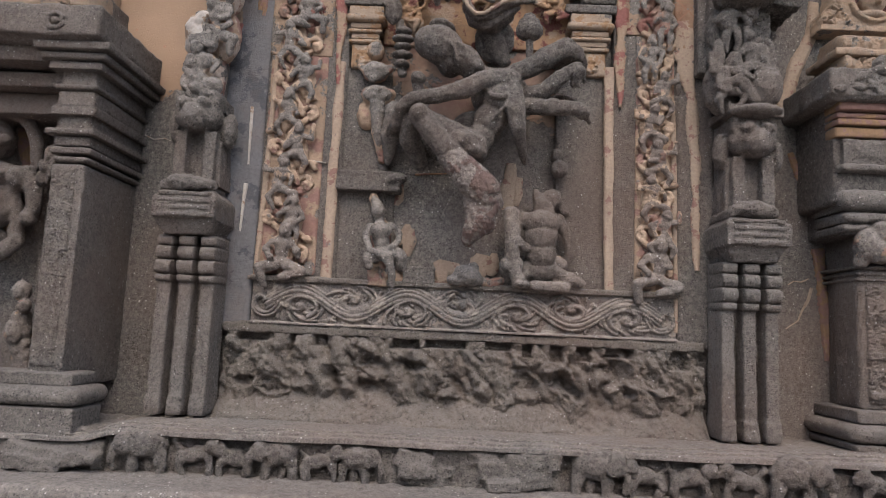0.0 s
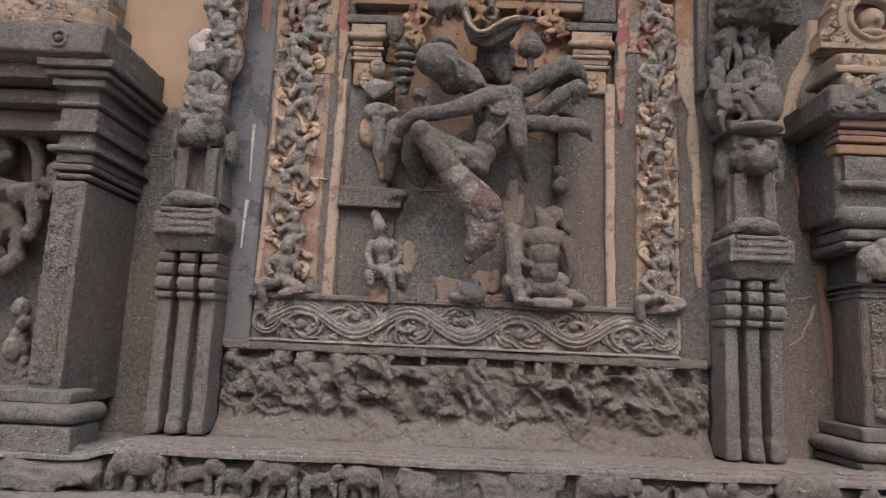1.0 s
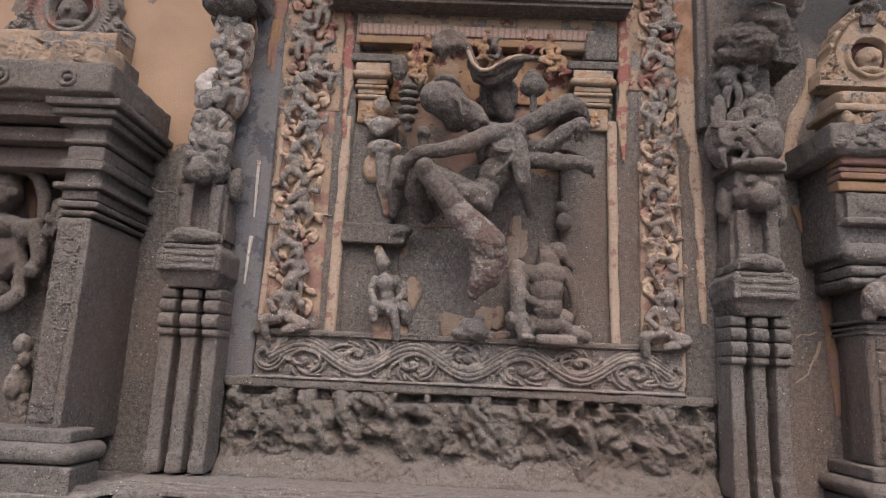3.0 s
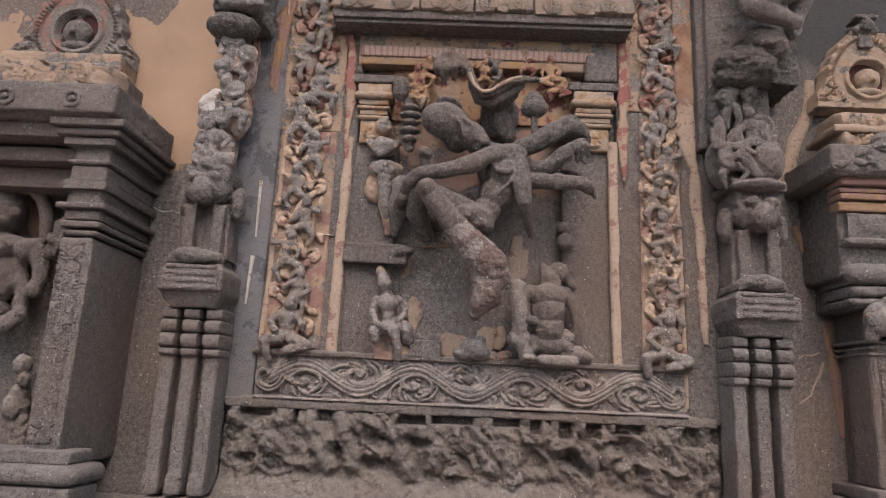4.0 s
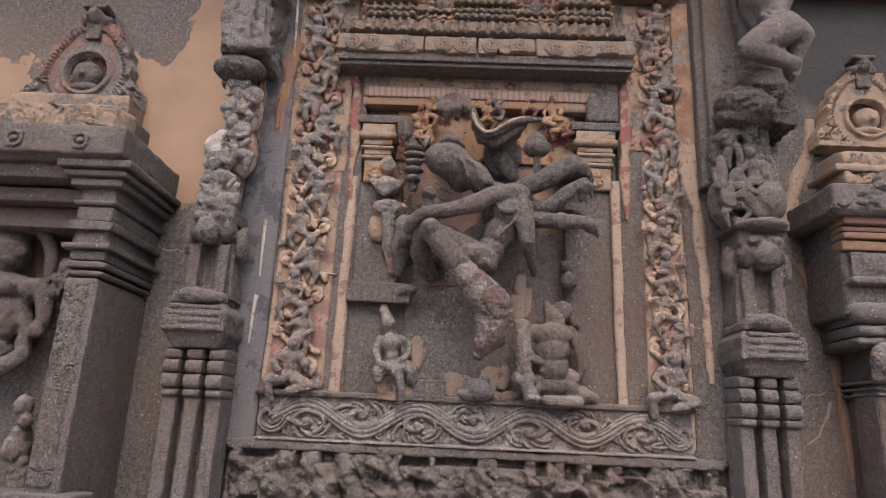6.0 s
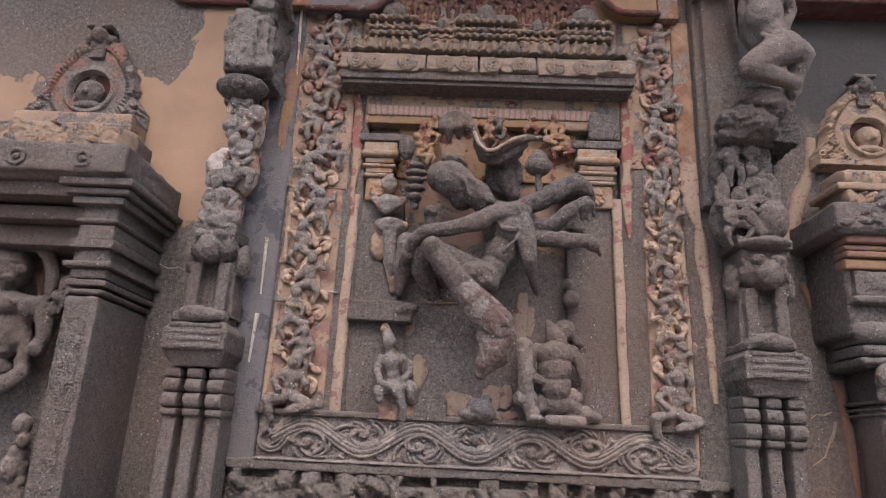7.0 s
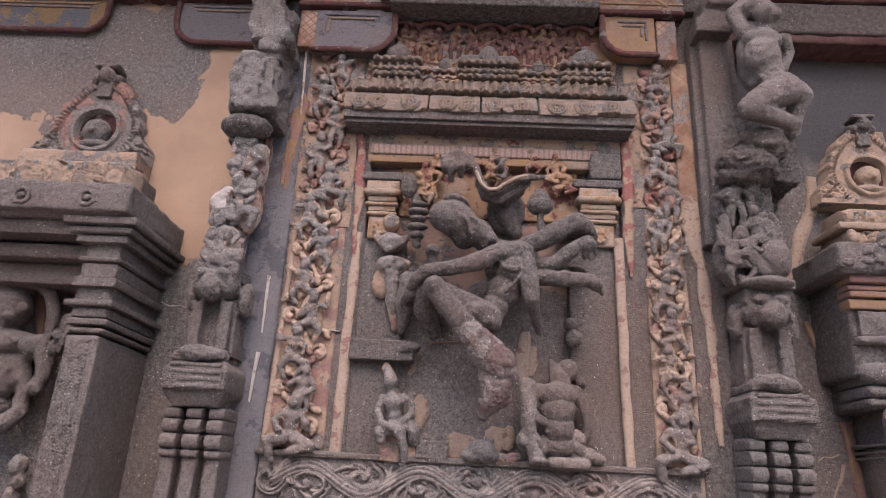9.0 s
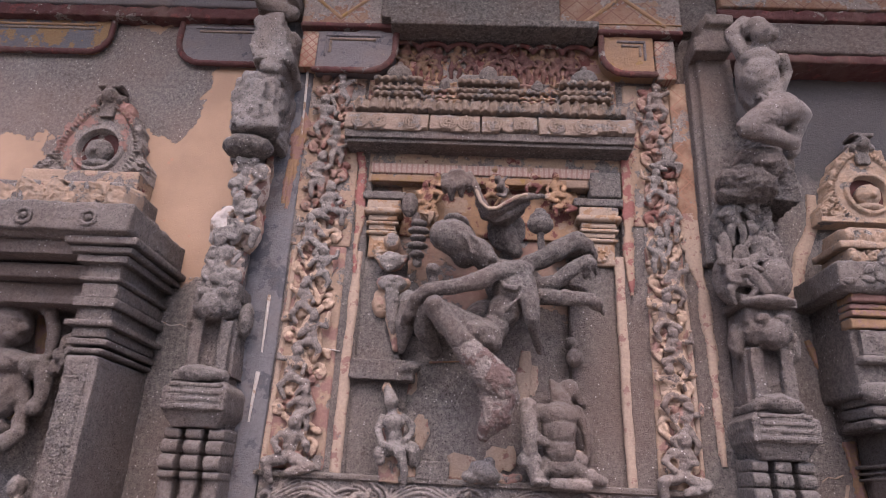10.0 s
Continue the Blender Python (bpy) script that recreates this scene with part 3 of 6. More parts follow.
# ---- worn frieze of broken figures under the band ----
def broken_height(X, Z):
    """Stubs of heads between square holes under the plinth, broken bodies below them and a crumbling foot."""
    rng = random.Random(11)
    WX = X + 0.03 * rough_field(X, Z, 0.12, 24) + 0.012 * rough_field(X, Z, 0.035, 25)
    WZ = Z + 0.028 * rough_field(X, Z, 0.10, 26) + 0.010 * rough_field(X, Z, 0.03, 27)
    out = 0.075 + 0.035 * rough_field(X, Z, 0.16, 28)
    # the bodies: large leaning masses with hollows between
    lumps = []
    for i in range(17):
        cx = -1.16 + 2.58 * (i + 0.5) / 17 + rng.uniform(-0.05, 0.05)
        lumps.append((cx, rng.uniform(1.55, 1.60), rng.uniform(0.03, 0.06), rng.uniform(0.05, 0.08), rng.uniform(0.11, 0.15)))
        if i % 2:
            lumps.append((cx + rng.uniform(-0.03, 0.06), rng.uniform(1.46, 1.53), rng.uniform(0.08, 0.13), rng.uniform(0.06, 0.11), rng.uniform(0.10, 0.16)))
    for _ in range(7):
        lumps.append((rng.uniform(-1.1, 1.35), rng.uniform(1.36, 1.44), rng.uniform(0.06, 0.12), rng.uniform(0.03, 0.06), rng.uniform(0.10, 0.14)))
    lean = WX + 0.45 * (WZ - 1.5)
    limbs = []
    for i in range(11):
        ax, bx = -1.12 + 2.5 * (i + 0.5) / 11 + rng.uniform(-0.07, 0.07), rng.uniform(-0.05, 0.16)
        az, bz = rng.uniform(1.52, 1.62), rng.uniform(1.28, 1.42)
        limbs.append(([(ax + bx * f, az + (bz - az) * f) for f in np.linspace(0, 1, 22)], rng.uniform(0.05, 0.085), rng.uniform(0.10, 0.135)))
    out = np.maximum(out, cords(WX, WZ, limbs))
    out = np.maximum(out, domes(lean + 0.05 * rough_field(X, Z, 0.07, 29), WZ + 0.03 * rough_field(X, Z, 0.06, 30), lumps))
    for k in range(14):
        cx, cz = rng.uniform(-1.15, 1.4), rng.uniform(1.36, 1.54)
        out = out - 0.06 * np.clip(1.3 - ((lean - cx) / rng.uniform(0.03, 0.075)) ** 2 - ((WZ - cz) / rng.uniform(0.03, 0.075)) ** 2, 0, 1)
    slant = np.abs(rough_field(X + 0.8 * Z, Z * 0.5 - X * 0.4, 0.16, 33))
    out = out + 0.035 * np.clip(slant * 2.2, 0, 0.8)
    # square holes left between the heads
    for x0, x1, depth in ((-1.22, -1.16, 0.10), (-1.11, -0.96, 0.045), (-0.81, -0.78, 0.09), (-0.70, -0.64, 0.06), (-0.25, -0.11, 0.055), (-0.07, 0.13, 0.045), (0.25, 0.39, 0.045), (0.45, 0.50, 0.075), (0.59, 0.66, 0.09), (0.75, 0.82, 0.08), (0.92, 1.04, 0.055), (1.25, 1.34, 0.105), (1.41, 1.47, 0.08)):
        hole = (WX > x0 - 0.005) & (WX < x1 + 0.005) & (Z > 1.648 - depth)
        out = np.where(hole, np.minimum(out, -0.01), out)
    foot = 0.03 + 0.17 * np.clip((1.385 - WZ) / 0.18, 0, 1) ** 1.2
    chips = 0.045 * np.abs(rough_field(X + 0.6 * Z, Z * 0.6 - X * 0.3, 0.10, 21)) + 0.020 * rough_field(X, Z, 0.045, 22)
    return np.maximum(out, foot) + np.clip((Z - 1.20) / 0.12, 0.2, 1) * chips + 0.011 * rough_field(X, Z, 0.018, 23) - 0.045


frieze = thing("broken_frieze", (0.12, 3.49, 1.19), "badly worn basalt frieze of broken carved figures", "frieze")
for i in range(9):
    x0 = -1.19 + 2.62 * i / 9
    relief("broken_figure", x0, x0 + 2.62 / 9, 1.17, 1.655, 3.49, 0.0052, broken_height, FRIEZESTONE, frieze, ends=False)

# ---- ledge and the row of animals below it ----
ledge = thing("ledge", (0, 3.0, 1.1), "dusty projecting stone ledge over the animal frieze", "ledge", kind="structure")


def ledge_top():
    nx, ny = 560, 60
    bm = bmesh.new()
    xs, s = np.linspace(-3.2, 3.4, nx), np.linspace(0, 1, ny)
    X, S = np.meshgrid(xs, s)
    front = 2.93 + 0.03 * rough_field(X, X * 0, 0.4, 41) + 0.012 * rough_field(X, X * 0, 0.05, 45)
    # broken layers: three treads set back one behind another
    Y, Z = front + 0 * S, 1.160 + 0 * S
    for k, (a, rise, back) in enumerate(((0.0, 0.022, 0.05), (0.14, 0.012, 0.07), (0.30, 0.008, 0.08))):
        ragged = 1 + 0.55 * rough_field(X, X * 0, 0.22, 50 + k) + 0.3 * rough_field(X, X * 0, 0.04, 60 + k)
        Z = Z + rise * np.clip((S - a) / 0.05, 0, 1)
        Y = Y + back * ragged * np.clip((S - a - 0.05) / 0.09, 0, 1)
    Y = Y + (3.62 - Y) * np.clip((S - 0.44) / 0.56, 0, 1)
    Z = Z - 0.012 * np.clip((S - 0.44) / 0.5, 0, 1)
    Z = Z + (0.007 * rough_field(X, S * 0.7, 0.12, 42) + 0.006 * rough_field(X, S * 0.9, 0.03, 43)) * np.clip(S / 0.05, 0, 1)
    Z = Z + 0.042 / (1 + np.exp(-(X + 1.56) / 0.03)) - 0.042
    grid = [[bm.verts.new((X[j, i], Y[j, i], Z[j, i])) for i in range(nx)] for j in range(ny)]
    for j in range(ny - 1):
        for i in range(nx - 1):
            bm.faces.new((grid[j][i], grid[j][i + 1], grid[j + 1][i + 1], grid[j + 1][i]))
    return place("ledge_top", bm, DUST, ledge, "dust-covered worn ledge top")


ledge_top()
blockpart("frieze_back", -3.2, 3.4, 2.985, 3.5, 0.6, 1.165, STONE, ledge, voxel=0.015, rough=0.035)
blockpart("lower_step", -3.2, 3.4, 2.62, 3.3, 0.0, 0.988, DUST, ledge, voxel=0.03, rough=0.02)


def elephant(x, s, f=1, z=0.985, y=2.98):
    P = lambda a, b, d=0.0: (x + f * a * s, y - d * s, z + b * s)
    return [("b", P(0.0, 0.62, 0.1), (0.46 * s, 0.3 * s, 0.32 * s), 6 * f), ("b", P(0.45, 0.66, 0.22), (0.22 * s, 0.2 * s, 0.26 * s), 0),
            ("t", [P(0.6, 0.6, 0.25), P(0.72, 0.35, 0.25), P(0.66, 0.1, 0.22)], [0.11 * s, 0.085 * s, 0.06 * s]),
            ("b", P(0.36, 0.62, 0.4), (0.13 * s, 0.05 * s, 0.2 * s), 0),
            ("c", P(-0.32, 0.45, 0.15), P(-0.36, 0.02, 0.15), 0.14 * s, 0.12 * s), ("c", P(0.26, 0.45, 0.18), P(0.28, 0.02, 0.18), 0.13 * s, 0.11 * s),
            ("c", P(-0.08, 0.4, 0.0), P(-0.06, 0.02, 0.0), 0.12 * s, 0.11 * s)]


def lion(x, s, f=1, z=0.985, y=2.98):
    P = lambda a, b, d=0.0: (x + f * a * s, y - d * s, z + b * s)
    return [("b", P(0.0, 0.5, 0.1), (0.42 * s, 0.2 * s, 0.2 * s), -14 * f), ("b", P(0.4, 0.72, 0.22), (0.2 * s, 0.2 * s, 0.21 * s), 0),
            ("b", P(0.56, 0.64, 0.26), (0.12 * s, 0.11 * s, 0.1 * s), 0),
            ("t", [P(-0.34, 0.45, 0.12), P(-0.42, 0.25, 0.18), P(-0.32, 0.02, 0.14)], [0.15 * s, 0.1 * s, 0.08 * s]),
            ("t", [P(0.24, 0.5, 0.2), P(0.36, 0.25, 0.22), P(0.34, 0.02, 0.2)], [0.13 * s, 0.09 * s, 0.08 * s]),
            ("t", [P(-0.38, 0.58, 0.1), P(-0.6, 0.75, 0.08), P(-0.5, 0.95, 0.06)], [0.06 * s, 0.05 * s, 0.05 * s])]


ANIMALS = [(-1.34, 0.24, -1, "e"), (-1.10, 0.22, 1, "l"), (-0.93, 0.20, -1, "l"), (-0.72, 0.22, -1, "e"), (-0.52, 0.21, 1, "l"), (-0.36, 0.20, 1, "e"),
           (0.74, 0.25, 1, "e"), (0.98, 0.21, -1, "l"), (1.19, 0.22, 1, "l"), (1.42, 0.22, -1, "l"), (1.66, 0.26, 1, "e"), (2.05, 0.22, -1, "l"), (2.4, 0.24, 1, "e")]
for i, (x, s, f, k) in enumerate(ANIMALS):
    ob = carve("elephant_relief" if k == "e" else "lion_relief", (elephant if k == "e" else lion)(x, s * 0.88, f), STONE, 0.006, 0.016, 0.035, 2, coarse=0.02)
    tagged(ob, "worn carved basalt " + ("elephant" if k == "e" else "lion") + " under the ledge", "carving", "animals of the frieze")


def boulder(name, x0, x1, y0, y1, z0, z1, mat, seed, label, category, count=10, rough=0.05, voxel=0.010, parent=None):
    """A mass of broken rock made of many turned blocks."""
    rng = random.Random(seed)
    shapes = []
    for _ in range(count):
        w, h = (x1 - x0) * rng.uniform(0.25, 0.5), (z1 - z0) * rng.uniform(0.2, 0.45)
        cx, cz = rng.uniform(x0 + w / 2, x1 - w / 2), rng.uniform(z0 + h / 2, z1 - h / 2)
        f = y0 + (y1 - y0) * rng.uniform(0.0, 0.35)
        shapes.append(("k", (cx - w / 2, f, cz - h / 2), (cx + w / 2, y1, cz + h / 2), rng.uniform(-18, 18)))
    shapes.append(("k", (x0 + 0.02, y0 + (y1 - y0) * 0.35, z0 + 0.01), (x1 - 0.02, y1, z1 - 0.01)))
    ob = carve(name, shapes, mat, voxel, rough * 0.45, 0.035, 2, parent, coarse=rough)
    return tagged(ob, label, category) if parent is None else ob


boulder("broken_block", -0.27, 0.14, 2.88, 3.15, 0.96, 1.17, STONE_LIGHT, 3, "broken rough basalt block in the animal frieze", "rock", 8, 0.03)
boulder("broken_block", 0.10, 0.62, 2.88, 3.15, 0.96, 1.18, STONE_LIGHT, 4, "broken rough basalt block in the animal frieze", "rock", 10, 0.03)
boulder("broken_block", -2.1, -1.52, 2.84, 3.15, 0.96, 1.13, STONE_LIGHT, 6, "large worn crouching beast block under the ledge", "rock", 7, 0.03)

# ---- niche pilasters, lintel and cornice ----
def niche_pilaster(x0, x1, label, side):
    p = thing("niche_pilaster", ((x0 + x1) / 2, 3.45, 1.96), label, "pilaster", "niche pilasters")
    blockpart("shaft", x0 - 0.05, x1 + 0.05, 3.475, 3.6, 1.96, 3.2, STONE, p, voxel=0.012)
    blockpart("panel", x0 + 0.035, x1 - 0.035, 3.44, 3.6, 3.19, 3.33, CAPITAL, p, "cream plastered panel with a carved medallion", voxel=0.009)
    cx = (x0 + x1) / 2
    carve("medallion", [("b", (cx, 3.44, 3.235), (0.055, 0.014, 0.035), 0), ("b", (cx, 3.44, 3.275), (0.028, 0.014, 0.035), 0)] +
          [("b", (cx + 0.035 * math.cos(a), 3.432, 3.245 + 0.03 * math.sin(a)), (0.011, 0.012, 0.011), 0) for a in np.arange(0, 6.2, 0.9)], CAPITAL, 0.004, 0.006, 0.02, 1, p)
    mouldings(p, x0 + 0.03, x1 - 0.03, 3.43, 3.6, [(3.33, 3.355, 0.012, True), (3.36, 3.39, 0.0, False), (3.39, 3.415, 0.02, True), (3.42, 3.455, 0.008, False), (3.455, 3.50, 0.038, True)], CAPITAL, 0.007)
    blockpart("impost", x0 + 0.01, x1 - 0.01, 3.42, 3.6, 3.50, 3.56, CAPITAL, p, voxel=0.009)
    blockpart("bracket_arm", x0 - 0.02, x1 + 0.02, 3.41, 3.6, 3.56, 3.61, STONE, p, voxel=0.009)
    return p


niche_pilaster(-0.625, -0.40, "basalt pilaster with cream plastered capital, still intact", 0)
niche_pilaster(0.66, 0.915, "basalt pilaster with cream and red plastered capital", 1)
lintel = thing("lintel", (0.12, 3.43, 3.62), "painted stone lintel with faded figure panels", "lintel")
blockpart("beam", -0.63, 0.94, 3.44, 3.6, 3.69, 4.05, ROSY, lintel, voxel=0.014)
blockpart("painted_strip", -0.61, 0.80, 3.425, 3.5, 3.745, 3.815, PANELSTRIP, lintel, "cream painted strip of small panels", voxel=0.008, rough=0.003)
blockpart("painted_strip", -0.61, 0.60, 3.43, 3.5, 3.69, 3.735, YELLOWPAINT, lintel, "yellow ochre painted strip", voxel=0.008, rough=0.003)
blockpart("corner_block", 0.74, 0.93, 3.41, 3.6, 3.62, 3.79, STONE, lintel, voxel=0.012)

cornice = thing("cornice", (0.1, 3.2, 3.8), "projecting curved stone cornice with carved lotus medallions", "cornice")
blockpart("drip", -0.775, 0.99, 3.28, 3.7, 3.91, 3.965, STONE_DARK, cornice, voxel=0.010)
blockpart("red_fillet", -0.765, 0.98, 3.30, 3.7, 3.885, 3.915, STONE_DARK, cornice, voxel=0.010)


def cornice_face(x0, x1, seed, centres):
    def height(X, Z):
        f = np.clip((Z - 3.95) / 0.195, 0, 1)
        base = 0.12 * (1 - f ** 2.4) + 0.008 * rough_field(X, Z, 0.05, seed) + 0.012 * rough_field(X, Z, 0.2, seed + 1)
        lines = []
        for c in centres:
            for r, n in ((0.050, 60), (0.036, 40), (0.016, 20)):
                lines.append(([(c + r * math.cos(a), 4.02 + 1.15 * r * math.sin(a)) for a in np.linspace(0, 6.28, n)], 0.0075, 0.014))
            lines += [([(c + 0.027 * math.cos(a), 4.02 + 0.03 * math.sin(a))], 0.008, 0.014) for a in np.arange(0, 6.28, 0.7)]
            lines.append(([(c, 4.078 + 0.004 * q) for q in range(8)], 0.012, 0.014))
        ragged = 0.02 + 0.02 * rough_field(X, X * 0, 0.07, seed + 5)
        return base + cords(X, Z, lines) - 0.08 * (Z < 3.95 + ragged * (np.sin(X * 9 + seed) > 0.3))
    return relief("cornice_block", x0 + 0.002, x1 - 0.002, 3.95, 4.145, 3.38, 0.0045, height, KAPOTA, cornice)


cornice_face(-0.785, -0.26, 3, (-0.68, -0.57, -0.37))
cornice_face(-0.26, 0.06, 4, (-0.14, -0.03))
cornice_face(0.06, 0.41, 5, (0.145, 0.31))
cornice_face(0.41, 1.0, 6, (0.52, 0.68, 0.85))
blockpart("cornice_core", -0.775, 0.99, 3.38, 3.7, 3.945, 4.14, STONE, cornice, voxel=0.014)
relief("tooth_row", -0.74, 0.97, 4.13, 4.205, 3.36, 0.005, lambda X, Z: 0.03 + 0.03 * np.abs(np.sin(X * 52 + 2 * rough_field(X, X * 0, 0.2, 9))) + 0.02 * rough_field(X, Z, 0.03, 10), KAPOTA, cornice, "crumbling row of small rosettes")
tagged(relief("shrine_row_wall", -0.68, 0.92, 4.19, 4.42, 3.43, 0.006, lambda X, Z: 0.03 * np.sign(np.sin(Z * 90)) * 0.4 + tracery(X, Z, -0.66, 0.9, 4.20, 4.40, 320, 71, 0.011, 0.03) + 0.015 * rough_field(X, Z, 0.06, 12), CREAMY), "crumbling plaster wall behind the small shrines", "wall", kind="structure")

# ---- miniature shrines on the cornice ----
def mini_shrine(x, w, z0, h, y, mat, domed):
    ob = thing("miniature_shrine", (x, y, z0), "small carved stone shrine with " + ("a domed roof" if domed else "a barrel roof"), "shrine", "shrines above the cornice")
    z = z0
    for hh, over in ((0.10, 0.02), (0.16, -0.05), (0.09, 0.06), (0.07, 0.1), (0.14, -0.06), (0.09, 0.08)):
        k = w * (1 + over) / 2
        zt = z + h * hh * 0.97
        body = [("k", (x - k, y - over * w, z), (x + k, y + 0.2, zt))]
        if over > 0.03:
            n = max(3, int(w / 0.045))
            body += [("b", (x - k + 2 * k * (i + 0.5) / n, y - over * w - 0.004, (z + zt) / 2), (0.4 * k / n * 1.7, 0.014, h * hh * 0.5), 0) for i in range(n)]
        elif over < 0:
            n = max(3, int(w / 0.05))
            body += [("k", (x - k + 2 * k * (i + 0.3) / n, y - over * w - 0.022, z), (x - k + 2 * k * (i + 0.7) / n, y + 0.1, zt)) for i in range(n)]
        carve("storey", body, mat, 0.0055, 0.009, 0.04, 1, ob)
        z += h * hh
    if domed:
        carve("dome", [("b", (x, y + 0.04, z + h * 0.08), (w * 0.30, 0.09, h * 0.22), 0), ("b", (x, y + 0.03, z + h * 0.33), (w * 0.08, 0.03, h * 0.06), 0)], STONE, 0.006, 0.008, 0.03, 2, ob, "dark stone dome")
    else:
        carve("roof", [("c", (x - w * 0.42, y + 0.05, z + h * 0.06), (x + w * 0.42, y + 0.05, z + h * 0.06), h * 0.16, h * 0.16), ("b", (x, y, z + h * 0.14), (w * 0.16, 0.04, h * 0.2), 0)], STONE, 0.006, 0.010, 0.03, 2, ob, "grey barrel roof with a small gable")


mini_shrine(-0.48, 0.29, 4.17, 0.36, 3.37, KAPOTA, True)
mini_shrine(-0.18, 0.22, 4.17, 0.25, 3.39, CREAMY, False)
mini_shrine(0.10, 0.36, 4.17, 0.34, 3.37, KAPOTA, False)
mini_shrine(0.42, 0.22, 4.17, 0.25, 3.39, CREAMY, False)
mini_shrine(0.72, 0.30, 4.17, 0.36, 3.37, KAPOTA, True)
# a row of small worn busts under the scalloped red arch
rng = random.Random(8)
for i in range(11):
    x = -0.46 + 0.112 * i + rng.uniform(-0.015, 0.015)
    ob = carve("bust_relief", figurine((x, 4.60 + rng.uniform(-0.02, 0.02)), 0.25, rng, "stand", 1 if i % 2 else -1, 3.495), ARCH_KEPT, 0.006, 0.012, 0.03, 2)
    tagged(ob, "faded red and ochre carved figure under the arch", "carving", "figures under the arch")
arch = thing("scalloped_arch", (0.15, 3.4, 4.6), "dark red scalloped plaster edge above small figures", "arch")
for i in range(8):
    x = -0.46 + 0.19 * i
    carve("scallop", [("t", [(x + 0.095 * math.cos(a), 3.42, 4.66 + 0.06 * math.sin(a)) for a in np.arange(0.1, 3.1, 0.35)], 0.017)], REDPAINT, 0.007, 0.008, 0.03, 2, arch)

# ---- painted corbels and beam across the top ----
def corbel(x0, x1, z0, z1, y, field, frame_mat, label, tip):
    """A bracket with a curved lower end and a framed field. tip: the side on which its round end is."""
    ob = thing("corbel", ((x0 + x1) / 2, y, z0), label, "corbel", "painted corbels")
    r = (z1 - z0) * 0.55
    cx = x0 + r if tip < 0 else x1 - r
    body = [("k", (x0 if tip > 0 else x0 + r * 0.8, y, z0), (x1 if tip < 0 else x1 - r * 0.8, y + 0.2, z1)), ("k", (x0, y, z0 + r * 0.8), (x1, y + 0.2, z1))]
    bm = bmesh.new()
    grown(bm, body)
    bmesh.ops.create_cone(bm, cap_ends=True, segments=32, radius1=r, radius2=r, depth=0.2, matrix=Matrix.Translation((cx, y + 0.1, z0 + r)) @ Matrix.Rotation(radians(90), 4, "X"))
    b = place("body", bm, field, ob)
    m = b.modifiers.new("weld", "REMESH")
    m.mode, m.voxel_size, m.use_smooth_shade = "VOXEL", 0.010, True
    m = b.modifiers.new("wear", "SMOOTH")
    m.iterations = 3
    a0, a1 = x0 + (0.10 if tip < 0 else 0.05), x1 - (0.05 if tip < 0 else 0.10)
    for k, mm in ((0.0, frame_mat), (0.03, KAPOTA)):
        za, zb = z0 + 0.11 + k, z1 - 0.03 - k
        xa, xb = a0 + k, a1 - k
        for name, lo, hi in (("rail", (xa, y - 0.012, zb - 0.018), (xb, y + 0.02, zb)), ("stile", (xb - 0.018 if tip < 0 else xa, y - 0.012, za), (xb if tip < 0 else xa + 0.018, y + 0.02, zb - 0.02))):
            carve(name, [("k", lo, hi)], mm, 0.006, 0.004, 0.03, 1, ob)
    carve("edge_roll", [("t", [(x0 if tip < 0 else x1, y - 0.004, z1 - 0.01)] + [(cx + tip * r * math.cos(a), y - 0.004, z0 + r - r * math.sin(a)) for a in np.arange(0, 1.58, 0.2)] + [(x1 if tip < 0 else x0, y - 0.004, z0)], 0.022)], REDPAINT, 0.007, 0.006, 0.03, 1, ob, "dark red rolled edge")
    return ob


corbel(-1.04, -0.52, 4.44, 4.755, 3.36, GREYPAINT, GREYPAINT, "slate-grey painted corbel with a torn red edge", 1)
corbel(0.83, 1.17, 4.47, 4.76, 3.36, YELLOWPAINT, GREYPAINT, "yellow ochre painted corbel with grey and white frame", -1)
tagged(blockpart("painted_border", 1.18, 1.31, 3.37, 3.5, 4.45, 4.75, LATTICE_FINE, None, "", 0.01, 0.004), "cream scroll-painted upright border", "border")
tagged(blockpart("painted_border", -1.15, -1.03, 3.37, 3.5, 4.47, 4.76, LATTICE_FINE, None, "", 0.01, 0.004), "cream and red scroll-painted upright border", "border")
beam = thing("top_beam", (0.1, 3.35, 4.78), "painted overhanging beam, dark grey with diamond patterns", "beam", kind="structure")
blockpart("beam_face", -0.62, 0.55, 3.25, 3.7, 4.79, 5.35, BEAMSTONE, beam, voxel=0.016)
blockpart("beam_face", -1.16, -0.62, 3.332, 3.7, 4.79, 5.35, LATTICE, beam, "cream beam painted with diamonds", voxel=0.014)
blockpart("beam_face", 0.55, 1.36, 3.332, 3.7, 4.79, 5.35, LATTICE, beam, "cream beam painted with diamonds", voxel=0.014)
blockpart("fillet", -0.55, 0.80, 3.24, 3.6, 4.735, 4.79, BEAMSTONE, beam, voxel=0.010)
blockpart("red_fillet", -1.16, 1.36, 3.322, 3.6, 4.765, 4.80, REDPAINT, beam, voxel=0.010)
blockpart("chevron", 0.62, 1.36, 3.322, 3.4, 4.835, 4.845, YELLOWPAINT, beam, voxel=0.006)
